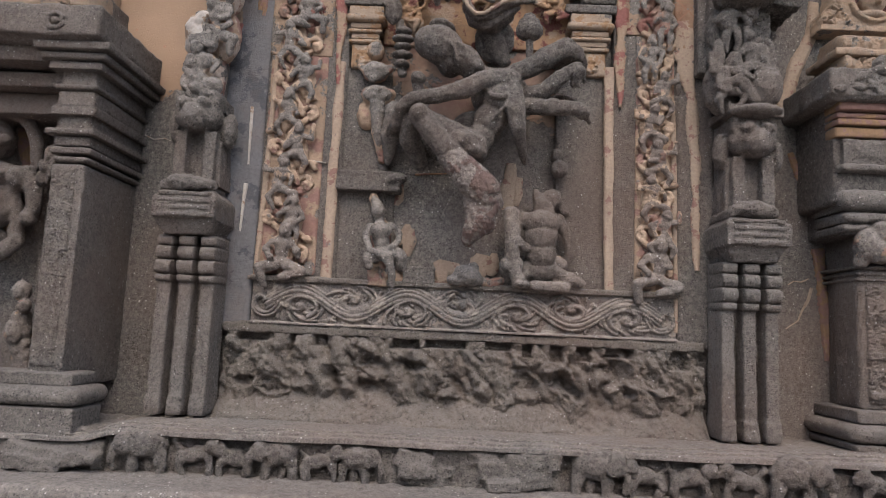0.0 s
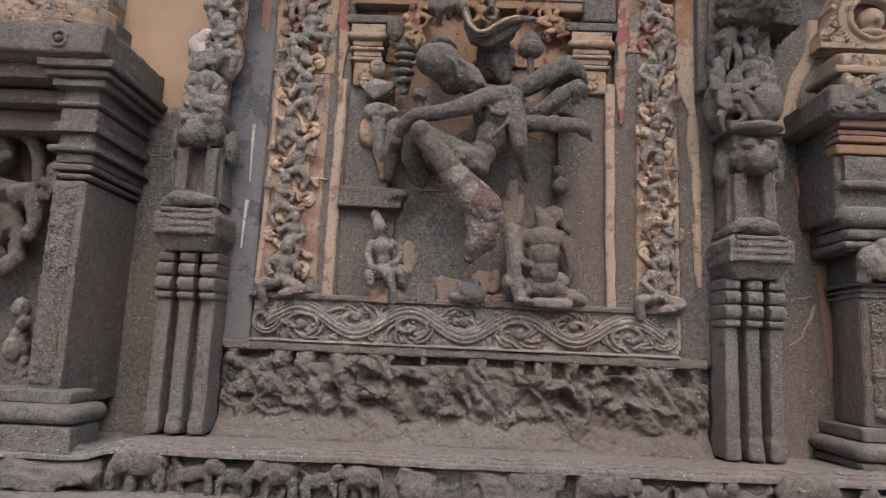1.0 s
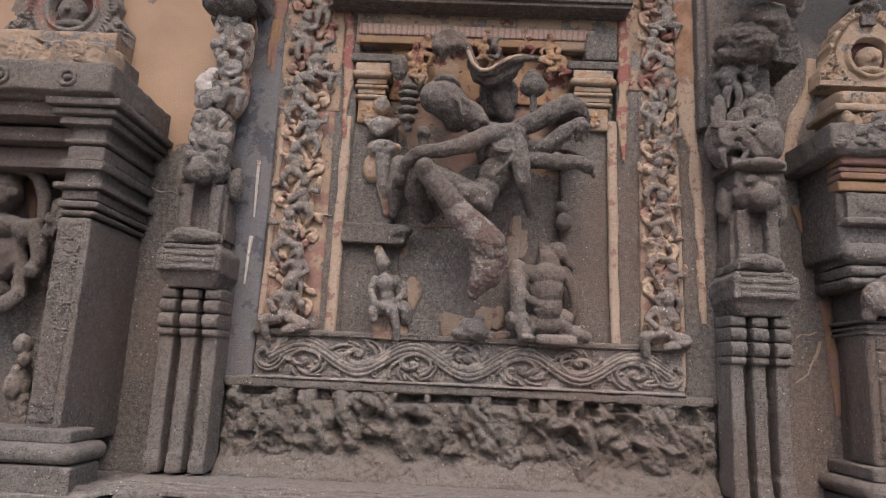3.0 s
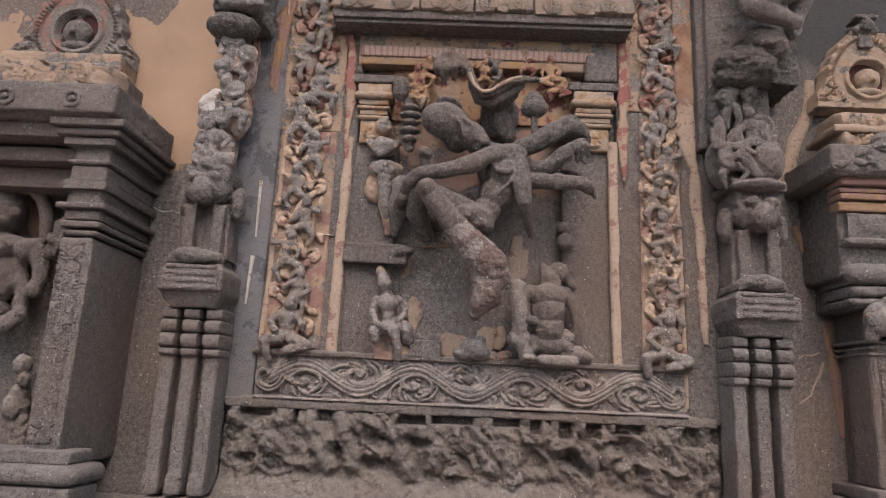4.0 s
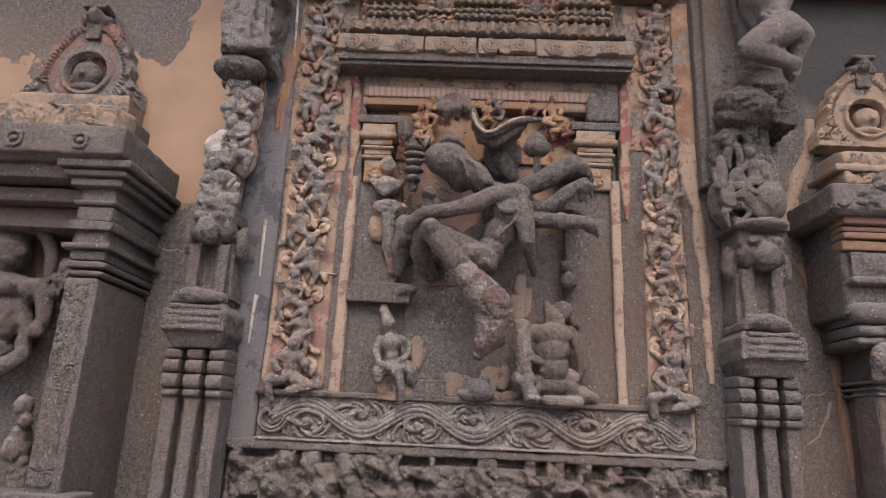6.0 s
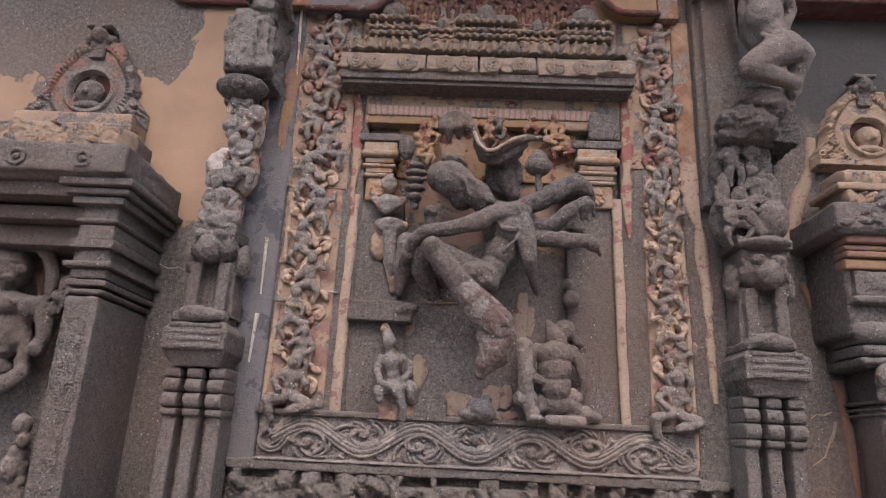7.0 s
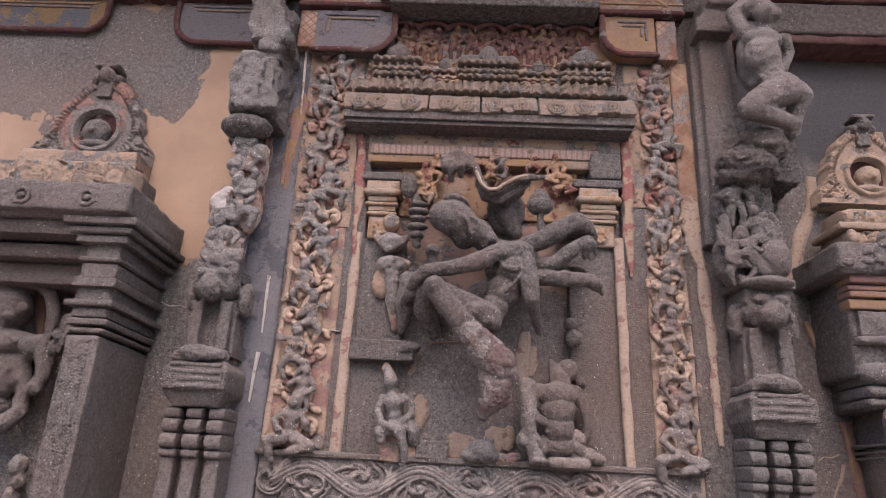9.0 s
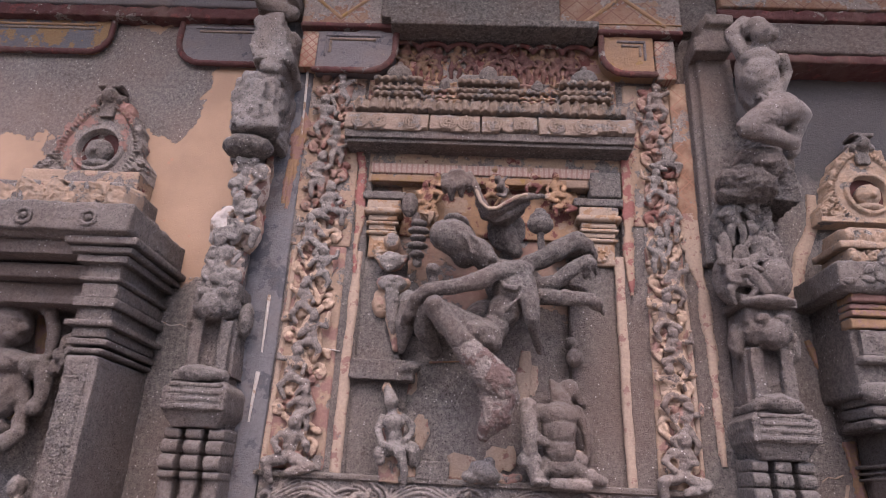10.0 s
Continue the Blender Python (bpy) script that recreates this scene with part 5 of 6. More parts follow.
ribbon("plaster_strip", [(-1.081, 3.994), (-1.111, 4.788)], [0.012, 0.016], 3.43, WHITEWASH, "white plaster line along the bay corner", seed=7)
ribbon("plaster_strip", [(-1.184, 4.159), (-1.194, 4.464), (-1.249, 4.737)], [0.02, 0.07, 0.05], 3.434, STREAK, "pink plaster remnant beside the broken bracket", seed=42, jag=0.75)
ribbon("plaster_strip", [(-0.655, 3.08), (-0.655, 3.387), (-0.663, 3.649), (-0.689, 3.926)], [0.02, 0.05, 0.06, 0.05], 3.436, ROSEPLAIN, "faded red plaster band beside the niche", seed=43, jag=0.75)
ribbon("plaster_strip", [(0.967, 3.012), (0.959, 3.349), (0.964, 3.712), (0.969, 3.947)], [0.02, 0.06, 0.07, 0.06], 3.436, ROSEPLAIN, "faded red plaster band beside the niche", seed=44, jag=0.75)
ribbon("plaster_strip", [(1.548, 2.992), (1.501, 3.311)], [0.10, 0.012], 3.44, ORANGE, "pointed orange plaster remnant beside the pilaster", seed=8, jag=0.75)
ribbon("plaster_strip", [(-1.045, 1.954), (-1.028, 2.469), (-1.016, 3.24)], [0.03, 0.03, 0.025], 3.442, STRIP, "cream plaster edge of the jamb", seed=9)
ribbon("plaster_strip", [(1.284, 1.746), (1.273, 2.567), (1.265, 3.061)], [0.02, 0.03, 0.025], 3.442, STRIP, "cream plaster edge of the jamb", seed=10)
ribbon("plaster_strip", [(2.187, 1.629), (2.181, 1.946), (2.144, 2.268)], [0.02, 0.07, 0.06], 3.59, STREAK, "red-brown plaster streak on the recessed wall", seed=11, jag=0.75)
ribbon("plaster_strip", [(2.122, 2.415), (2.078, 2.629), (2, 2.829)], [0.03, 0.05, 0.03], 3.59, STREAK, "red-brown plaster streak on the recessed wall", seed=12, jag=0.75)
ribbon("plaster_strip", [(1.945, 3.042), (2.04, 3.357), (2.137, 3.554), (2.162, 3.769)], [0.10, 0.08, 0.07, 0.06], 3.592, STRIP, "torn pale plaster edge above the dark recess", seed=13)
for i, (x, z, w) in enumerate(((-0.416, 2.296, 0.07), (-0.289, 2.466, 0.06), (-0.231, 2.228, 0.05), (0.352, 2.543, 0.06), (0.675, 2.573, 0.06), (0.685, 2.158, 0.05), (-0.021, 2.011, 0.08), (0.271, 2.082, 0.05))):
    ribbon("plaster_patch", [(x - 0.01, z - 0.06), (x, z - 0.02), (x + 0.01, z + 0.03), (x + 0.015, z + 0.07)], [w * 0.8, w * 1.7, w * 1.4, w * 0.6], 3.525, STRIP, "small cream plaster patch on the niche back", seed=20 + i)

ribbon("plaster_patch", [(0.345, 2.400), (0.359, 2.510), (0.361, 2.608), (0.366, 2.679)], [0.058, 0.080, 0.073, 0.051], 3.524, STRIP, "cream plaster patch kept on the niche back", seed=80, jag=0.55)
ribbon("plaster_patch", [(0.657, 2.439), (0.673, 2.521), (0.677, 2.593), (0.684, 2.645)], [0.048, 0.067, 0.061, 0.042], 3.524, STRIP, "cream plaster patch kept on the niche back", seed=81, jag=0.55)
ribbon("plaster_patch", [(-0.339, 2.363), (-0.327, 2.437), (-0.328, 2.502), (-0.324, 2.549)], [0.063, 0.087, 0.079, 0.055], 3.524, STRIP, "cream plaster patch kept on the niche back", seed=82, jag=0.55)
ribbon("plaster_patch", [(0.007, 1.988), (0.021, 2.031), (0.023, 2.068), (0.028, 2.095)], [0.097, 0.133, 0.121, 0.085], 3.524, STRIP, "cream plaster patch kept on the niche back", seed=83, jag=0.55)
ribbon("plaster_patch", [(0.201, 2.003), (0.216, 2.059), (0.217, 2.107), (0.223, 2.141)], [0.097, 0.133, 0.121, 0.085], 3.524, STRIP, "cream plaster patch kept on the niche back", seed=84, jag=0.55)
ribbon("plaster_patch", [(0.390, 2.431), (0.405, 2.497), (0.407, 2.555), (0.413, 2.597)], [0.044, 0.060, 0.055, 0.038], 3.524, STRIP, "cream plaster patch kept on the niche back", seed=85, jag=0.55)
ribbon("plaster_patch", [(-0.434, 2.153), (-0.424, 2.230), (-0.425, 2.298), (-0.422, 2.347)], [0.048, 0.067, 0.061, 0.042], 3.524, STRIP, "cream plaster patch kept on the niche back", seed=86, jag=0.55)
ribbon("plaster_patch", [(-0.224, 2.115), (-0.212, 2.179), (-0.212, 2.235), (-0.208, 2.275)], [0.053, 0.073, 0.067, 0.047], 3.524, STRIP, "cream plaster patch kept on the niche back", seed=87, jag=0.55)

ribbon("plaster_strip", [(-1.260, 4.047), (-1.260, 3.772), (-1.265, 3.543), (-1.271, 3.358), (-1.302, 3.168)], [0.03, 0.05, 0.07, 0.075, 0.02], 3.436, ROSEPLAIN, "faded red plaster edge beside the climbing figures", seed=91, jag=0.6, thick=0.004)
ribbon("plaster_strip", [(-1.128, 3.816), (-1.132, 3.662), (-1.137, 3.511)], [0.02, 0.05, 0.02], 3.436, STREAK, "pink plaster remnant on the slate-blue edge", seed=92, jag=0.6, thick=0.004)

# pale veins and mortar lines in the rock
ribbon("mortar_vein", [(-0.612, 2.903), (-0.486, 2.898)], [0.012, 0.006], 3.522, WHITEWASH, "thin white mineral vein in the rock", "vein", 0.004, 31, 0.7)
ribbon("mortar_vein", [(-0.188, 2.589), (0.024, 2.605)], [0.010, 0.006], 3.522, STREAK, "thin rusty mineral vein in the rock", "vein", 0.004, 32, 0.7)
ribbon("mortar_vein", [(0.687, 2.844), (0.786, 2.825)], [0.010, 0.005], 3.522, WHITEWASH, "thin white mineral vein in the rock", "vein", 0.004, 33, 0.7)
ribbon("mortar_vein", [(-1.95, 2.80), (-1.88, 2.77), (-1.83, 2.785), (-1.76, 2.755), (-1.70, 2.765), (-1.66, 2.75)], [0.006, 0.009, 0.006, 0.009, 0.006, 0.004], 3.598, WHITEWASH, "thin white mineral vein in the rock", "vein", 0.004, 34, 0.7)
ribbon("mortar_vein", [(-0.814, 2.629), (-0.691, 2.617)], [0.010, 0.005], 3.44, WHITEWASH, "thin white mineral vein in the rock", "vein", 0.004, 35, 0.7)
ribbon("mortar_vein", [(1.975, 2.05), (2.01, 2.075), (2.05, 2.07), (2.093, 2.091)], [0.006, 0.009, 0.012, 0.007], 3.598, STRIP, "thin white mineral vein in the rock", "vein", 0.004, 36, 0.7)
ribbon("mortar_vein", [(2.11, 2.04), (2.09, 1.97), (2.05, 1.90), (2.03, 1.85), (1.96, 1.80)], [0.014, 0.018, 0.010, 0.008, 0.004], 3.598, STRIP, "thin white mineral vein in the rock", "vein", 0.004, 37, 0.7)

# ---- jamb figures climbing in a creeper ----
def jamb(xs, z0, z1, count, seed):
    rng = random.Random(seed)
    x0, x1 = xs
    mid, wide = (x0 + x1) / 2, x1 - x0
    for i in range(count):
        z = z0 + (z1 - z0) * (i + 0.5) / count
        side = 1 if i % 2 else -1
        big = i == 0
        x = mid + (0 if big else side * wide * 0.14 + rng.uniform(-0.015, 0.015))
        s = 0.36 if big else rng.uniform(0.25, 0.30)
        mat = JAMB_LOW if z < 3.35 else JAMB_HIGH
        kind = "sit" if big else rng.choice(("dance", "sit", "dance", "stand"))
        shapes = figurine((x, z), s, rng, kind, side, 3.445) + [("b", (x, 3.45, z), (0.06, 0.045, s * 0.42), rng.uniform(-15, 15))]
        tagged(carve("jamb_figure", shapes, mat, 0.0065, 0.013, 0.03, 2, coarse=0.008), ("squat worn basalt figure at the foot of the jamb" if big else "small worn figure among creepers, plaster in its hollows" if z < 3.35 else "small worn figure among creepers, faded red paint"), "carving", "figures of the jambs")
        cx = mid - side * wide * 0.30
        curl = [(cx + side * 0.05 * math.cos(a) * (1 - a / 9), 3.435, z + 0.055 * math.sin(a) * (1 - a / 9)) for a in np.arange(0, 5.5, 0.5)]
        shapes = [("t", curl, 0.014), ("b", (cx, 3.43, z), (0.022, 0.02, 0.022), 0), ("t", [curl[0], (mid, 3.435, z + 0.11), (mid + side * 0.07, 3.435, z + 0.17)], 0.018)]
        shapes += [("b", (cx + rng.uniform(-0.04, 0.04), 3.435, z + rng.uniform(0.07, 0.12)), (0.034, 0.028, 0.018), rng.uniform(-50, 50)) for _ in range(2)]
        tagged(carve("creeper_curl", shapes, mat, 0.006, 0.014, 0.03, 2), "curling creeper stem carved behind a jamb figure", "carving", "creepers of the jambs")


jamb(BED_L, 1.98, 4.42, 12, 3)
jamb(BED_R, 1.98, 4.40, 12, 4)


# ---- bracket pilasters with three shafts ----
def bracket_pilaster(x0, x1, label, seed, block_z):
    """Three square shafts with ring bundles carry a cushion block."""
    p = thing("bracket_pilaster", ((x0 + x1) / 2, 3.25, 1.2), label, "pilaster", "bracket pilasters")
    # Darker colour than the shafts, deepening the shade in the slots between them.
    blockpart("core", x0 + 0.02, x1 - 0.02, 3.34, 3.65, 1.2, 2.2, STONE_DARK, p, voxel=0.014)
    rng = random.Random(seed)
    w = (x1 - x0 - 0.09) / 3
    zb = block_z
    for i in range(3):
        a = x0 + i * (w + 0.045)
        b = a + w
        carve("shaft", [("k", (a, 3.25, 1.21), (b, 3.45, zb)), ("k", (a - 0.006, 3.235, 1.21), (b + 0.006, 3.45, 1.26)), ("k", (a - 0.004, 3.24, 1.275), (b + 0.004, 3.45, 1.31))], STONE_LIGHT, 0.009, 0.010, 0.05, 2, p)
        for k, (dz, r) in enumerate(((0.035, 0.028), (0.10, 0.035), (0.175, 0.038), (0.235, 0.02))):
            z = zb - dz
            carve("ring", [("y", (a - 0.006, 3.24, z), (b + 0.006, 3.24, z), r), ("k", (a - 0.006, 3.24, z - r), (b + 0.006, 3.42, z + r))], STONE_LIGHT, 0.007, 0.006, 0.04, 1, p)
    m = (x0 + x1) / 2
    h = (x1 - x0) / 2 + 0.015
    carve("cushion", [("f", m, 3.20, 3.6, zb - 0.005, zb + 0.075, h - 0.05, h), ("k", (m - h, 3.13, zb + 0.075), (m + h, 3.6, zb + 0.19)), ("f", m, 3.135, 3.6, zb + 0.185, zb + 0.235, h, h - 0.05)], STONE_LIGHT, 0.009, 0.014, 0.05, 2, p, "chamfered cushion block with incised lines")
    for k in range(4):
        z = zb + 0.08 + 0.036 * k
        carve("incised_band", [("k", (m - h + 0.03, 3.122, z), (m + h - 0.03, 3.3, z + 0.022))], STONE_LIGHT, 0.007, 0.006, 0.04, 2, p)
    carve("torn_slab", [("k", (m - h + 0.03, 3.16, zb + 0.225), (m + h - 0.06, 3.6, zb + 0.27)), ("b", (m, 3.2, zb + 0.26), (h * 0.8, 0.1, 0.05), 6)], STONE_LIGHT, 0.009, 0.025, 0.05, 2, p)
    return p


bracket_pilaster(-1.505, -1.20, "three-shafted basalt pilaster with a rounded cushion block", 1, 2.15)
bracket_pilaster(1.455, 1.75, "three-shafted basalt pilaster with chipped cushion block and red stains", 2, 2.13)


def bust(points, mat, label, voxel=0.0065, name="bracket_carving"):
    return tagged(carve(name, points, mat, voxel, 0.012, 0.035, 2, coarse=0.008), label, "carving", "carvings of the bracket pilasters")


for x0, z0, dx, mat in ((-1.36, 2.44, 0.0, STONE), (1.62, 2.42, 0.0, STONE)):
    bust([("f", x0, 3.27, 3.6, z0 - 0.02, z0 + 0.30, 0.135, 0.115), ("k", (x0 - 0.11, 3.225, z0), (x0 - 0.045, 3.5, z0 + 0.27)), ("k", (x0 + 0.045, 3.225, z0), (x0 + 0.11, 3.5, z0 + 0.27)), ("b", (x0, 3.25, z0 + 0.36), (0.13, 0.10, 0.09), 0), ("k", (x0 - 0.12, 3.2, z0 + 0.40), (x0 + 0.12, 3.5, z0 + 0.48)),
          ("b", (x0, 3.165, z0 + 0.33), (0.065, 0.07, 0.075), 0), ("b", (x0 - 0.05, 3.17, z0 + 0.41), (0.04, 0.04, 0.03), 0), ("b", (x0 + 0.05, 3.17, z0 + 0.41), (0.04, 0.04, 0.03), 0), ("b", (x0 + 0.15, 3.32, z0 + 0.30), (0.04, 0.06, 0.10), 0), ("b", (x0 - 0.14, 3.32, z0 + 0.32), (0.04, 0.06, 0.10), 0),
          ("k", (x0 - 0.15, 3.17, z0 + 0.485), (x0 + 0.14, 3.5, z0 + 0.535), 4) if x0 > 0 else ("b", (x0, 3.26, z0 + 0.50), (0.11, 0.09, 0.05), 8)], mat, "worn lion-faced gnome bust above the cushion block")
def tangle(x0, x1, z0, z1, y, count, seed, r=0.022):
    """Short curling limbs and leaf lumps over a carved column."""
    rng = random.Random(seed)
    out = []
    for _ in range(count):
        cx, cz, g = rng.uniform(x0, x1), rng.uniform(z0, z1), rng.choice((-1, 1))
        k, a0 = rng.uniform(0.03, 0.07), rng.uniform(0, 6)
        out.append(("t", [(cx + g * k * math.cos(a0 + a) * (1 - a / 8), y - 0.03 * math.sin(a * 0.6), cz + k * 1.2 * math.sin(a0 + a) * (1 - a / 8)) for a in np.arange(0, 4.5, 0.6)], [r * (1 - 0.08 * q) for q in range(8)]))
        out.append(("b", (cx, y + 0.01, cz), (rng.uniform(0.03, 0.06), 0.05, rng.uniform(0.03, 0.06)), rng.uniform(-50, 50)))
    return out


# winding beasts on the left pilaster, with white plaster
def climbers(xz, size, y, mat, label, seed):
    """Small figures climbing one above another with limbs between."""
    r = random.Random(seed)
    for i, (x, z) in enumerate(xz):
        shapes = figurine((x, z), size * r.uniform(0.9, 1.1), r, ("sit", "dance", "stand")[(i + seed) % 3], 1 if i % 2 else -1, y)
        shapes += tangle(x - 0.09, x + 0.09, z - size * 0.4, z + size * 0.4, y - 0.05, 3, seed * 9 + i, 0.018) + [("b", (x, y + 0.06, z), (0.10, 0.09, size * 0.5), r.uniform(-12, 12))]
        bust(shapes, mat, label, 0.006)


climbers([(-1.36, 3.04), (-1.30, 3.30), (-1.30, 3.56)], 0.33, 3.27, BRACKET_KEPT, "small worn climbing figure with pale plaster remains", 2)
bust([("b", (-1.40, 3.25, 3.27), (0.065, 0.08, 0.10), -20), ("t", [(-1.44, 3.24, 3.18), (-1.42, 3.2, 3.28), (-1.36, 3.2, 3.35)], [0.03, 0.04, 0.03])], WHITEWASH, "white plastered shoulder of a worn beast")
bust([("b", (-1.317, 3.2, 3.76), (0.15, 0.12, 0.07), 0), ("k", (-1.463, 3.3, 3.721), (-1.296, 3.6, 4.081))], STONE_DARK, "dark overhanging lotus base of a lost bracket figure")
boulder("broken_bracket", -1.44, -1.153, 3.06, 3.6, 3.813, 4.244, STONE_ROCK, 7, "pale broken stump of a bracket figure", "rock", 26, 0.05)
boulder("broken_bracket", -1.4, -1.146, 3.10, 3.6, 4.141, 4.695, STONE_ROCK, 9, "pale broken stump of a bracket figure", "rock", 26, 0.05)
tagged(blockpart("bracket_post", -1.42, -1.29, 3.36, 3.65, 2.2, 4.98, STONE_LIGHT, None, "", 0.016, 0.01), "plain basalt post behind the broken bracket", "post", kind="structure")
tagged(carve("post_cap", [("k", (-1.47, 3.22, 4.88), (-1.17, 3.6, 4.97)), ("c", (-1.4, 3.26, 4.9), (-1.2, 3.26, 4.8), 0.05, 0.05)], STONE_LIGHT, 0.01, 0.02, 0.05, 3), "chipped stone cap of the bracket post", "post")

# right pilaster: coiling beasts, dark lotus base and the bracket woman
climbers([(1.50, 3.42), (1.60, 3.22), (1.48, 3.08)], 0.30, 3.24, STONE, "small dark basalt figure climbing the pilaster", 5)
bust([("b", (1.67, 3.2, 3.06), (0.085, 0.1, 0.12), 0), ("b", (1.614, 3.2, 2.925), (0.15, 0.1, 0.035), 0), ("k", (1.556, 3.38, 2.9), (1.80, 3.6, 3.70)), ("t", [(1.44, 3.22, 3.30), (1.42, 3.2, 3.16), (1.47, 3.2, 3.07), (1.52, 3.16, 3.09), (1.60, 3.17, 2.99), (1.69, 3.2, 2.96)], [0.035, 0.035, 0.032, 0.03, 0.03, 0.026])], STONE, "round-bellied beast on a moulded ledge of the pilaster")
tagged(carve("lotus_base", [("b", (1.56, 3.14, 3.60), (0.17, 0.14, 0.085), 14), ("b", (1.632, 3.12, 3.70), (0.14, 0.14, 0.09), 20), ("b", (1.546, 3.18, 3.543), (0.14, 0.12, 0.06), 0), ("k", (1.502, 3.3, 3.583), (1.938, 3.6, 4.103))], STONE_DARK, 0.008, 0.025, 0.03, 1, coarse=0.03), "dark rough lotus base under the bracket woman", "carving")
woman = [
    ("b", (1.688, 2.98, 4.499), (0.065, 0.072, 0.068), -10), ("b", (1.674, 3.04, 4.588), (0.086, 0.081, 0.068), 0), ("b", (1.736, 2.96, 4.484), (0.034, 0.045, 0.036), 0), ("c", (1.684, 3.02, 4.458), (1.685, 3.04, 4.401), 0.05, 0.06),
    ("b", (1.68, 3.04, 4.353), (0.112, 0.090, 0.072), 10), ("b", (1.658, 3.02, 4.239), (0.103, 0.090, 0.117), 0), ("b", (1.692, 2.98, 4.27), (0.043, 0.045, 0.045), 0), ("b", (1.696, 3.04, 4.139), (0.086, 0.081, 0.099), -20), ("b", (1.744, 3.02, 4.033), (0.112, 0.099, 0.081), 20),
    ("t", [(1.598, 3.06, 4.425), (1.557, 3.1, 4.591), (1.653, 3.12, 4.712), (1.698, 3.08, 4.65)], [0.047, 0.043, 0.034, 0.034]),
    ("t", [(1.835, 3.08, 4.407), (1.868, 3.12, 4.337), (1.823, 3.14, 4.23)], [0.039, 0.034, 0.034]),
    ("t", [(1.736, 2.98, 3.989), (1.59, 2.92, 3.898), (1.498, 2.9, 3.823)], [0.086, 0.077, 0.065]), ("t", [(1.497, 2.9, 3.812), (1.637, 2.95, 3.805), (1.79, 3.02, 3.798)], [0.060, 0.052, 0.039]),
    ("t", [(1.804, 3.02, 4.017), (1.869, 3.06, 4.007), (1.844, 3.1, 3.919), (1.822, 3.12, 3.801)], [0.069, 0.065, 0.052, 0.043]),
    ("t", [(1.616, 2.97, 4.063), (1.675, 2.93, 4.002), (1.797, 2.98, 4.053)], 0.02), ("t", [(1.622, 2.96, 4.019), (1.682, 2.92, 3.948), (1.822, 2.98, 4.01)], 0.016), ("t", [(1.584, 2.98, 4.297), (1.645, 2.95, 4.246), (1.737, 2.98, 4.318)], 0.012), ("b", (1.695, 3.14, 4.266), (0.120, 0.108, 0.216), 0), ("b", (1.609, 3.1, 4.235), (0.043, 0.063, 0.180), -10),
]
tagged(carve("bracket_woman_statue", woman, STONE_ROCK, 0.0075, 0.010, 0.035, 4), "grey basalt statue of a leaning woman with raised arm", "statue")
post = thing("bracket_post", (1.45, 3.3, 2.9), "grey basalt octagonal post behind the bracket woman", "post", kind="structure")
carve("shaft", [("k", (1.42, 3.30, 3.25), (1.60, 3.65, 4.60)), ("k", (1.38, 3.36, 3.20), (1.66, 3.65, 4.62))], STONE, 0.014, 0.012, 0.06, 3, post)
carve("cap", [("k", (1.38, 3.2, 4.55), (1.60, 3.6, 4.66)), ("k", (1.44, 3.15, 4.72), (1.62, 3.6, 4.80)), ("k", (1.42, 3.2, 4.6), (1.6, 3.6, 4.8))], STONE, 0.012, 0.014, 0.06, 3, post)
tagged(blockpart("bracket_post", 1.36, 1.62, 3.38, 3.65, 4.84, 5.5, STONE_DARK, None, "", 0.016, 0.01), "dark basalt post rising above the bracket", "post", kind="structure")

# ---- side shrines ----
shrine = thing("side_shrine", (-2.3, 3.2, 1.2), "basalt wall shrine with stepped pier and flat entablature", "shrine", "side shrines")
carve("pier", [("k", (-2.01, 3.05, 1.34), (-1.84, 3.65, 2.46))], STONE_LIGHT, 0.014, 0.010, 0.05, 2, shrine, "square pier with an incised face")
mouldings(shrine, -2.9, -1.78, 3.02, 3.2, [(1.12, 1.26, 0.08, False), (1.265, 1.36, 0.10, True), (1.36, 1.42, 0.04, False)], STONE_LIGHT, 0.011, "base_moulding")
mouldings(shrine, -2.0, -1.83, 3.05, 3.65, [(2.47, 2.498, 0.010, True), (2.512, 2.545, 0.018, False), (2.552, 2.605, 0.008, False), (2.607, 2.637, 0.042, False), (2.71, 2.76, 0.030, False), (2.762, 2.84, 0.012, False), (2.845, 2.872, 0.032, True), (2.945, 2.985, 0.05, False), (2.99, 3.025, 0.08, False), (3.03, 3.07, 0.11, False)], STONE, 0.009)
carve("capital", [("k", (-2.0, 3.05, 2.6), (-1.83, 3.65, 3.06)), ("k", (-2.005, 3.045, 2.87), (-1.825, 3.65, 2.95))], STONE, 0.010, 0.008, 0.05, 2, shrine, "stepped square capital")
carve("entablature", [("k", (-3.6, 2.90, 3.08), (-1.76, 3.65, 3.245)), ("k", (-3.6, 2.96, 3.06), (-1.80, 3.65, 3.09))], STONE_LIGHT, 0.014, 0.014, 0.06, 2, shrine, "dusty flat entablature slab")
for x in (-2.33, -1.98):
    carve("rosette", [("t", [(x + 0.04 * math.cos(a), 2.895, 3.15 + 0.04 * math.sin(a)) for a in np.arange(0, 6.6, 0.4)], 0.011), ("b", (x, 2.895, 3.15), (0.018, 0.016, 0.018), 0)], STONE_LIGHT, 0.005, 0.006, 0.03, 1, shrine)
# Dark colour adds to the shade below the overhanging slab.
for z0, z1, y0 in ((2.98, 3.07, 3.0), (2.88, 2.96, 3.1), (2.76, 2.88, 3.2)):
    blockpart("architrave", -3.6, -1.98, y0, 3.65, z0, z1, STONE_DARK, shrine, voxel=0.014)
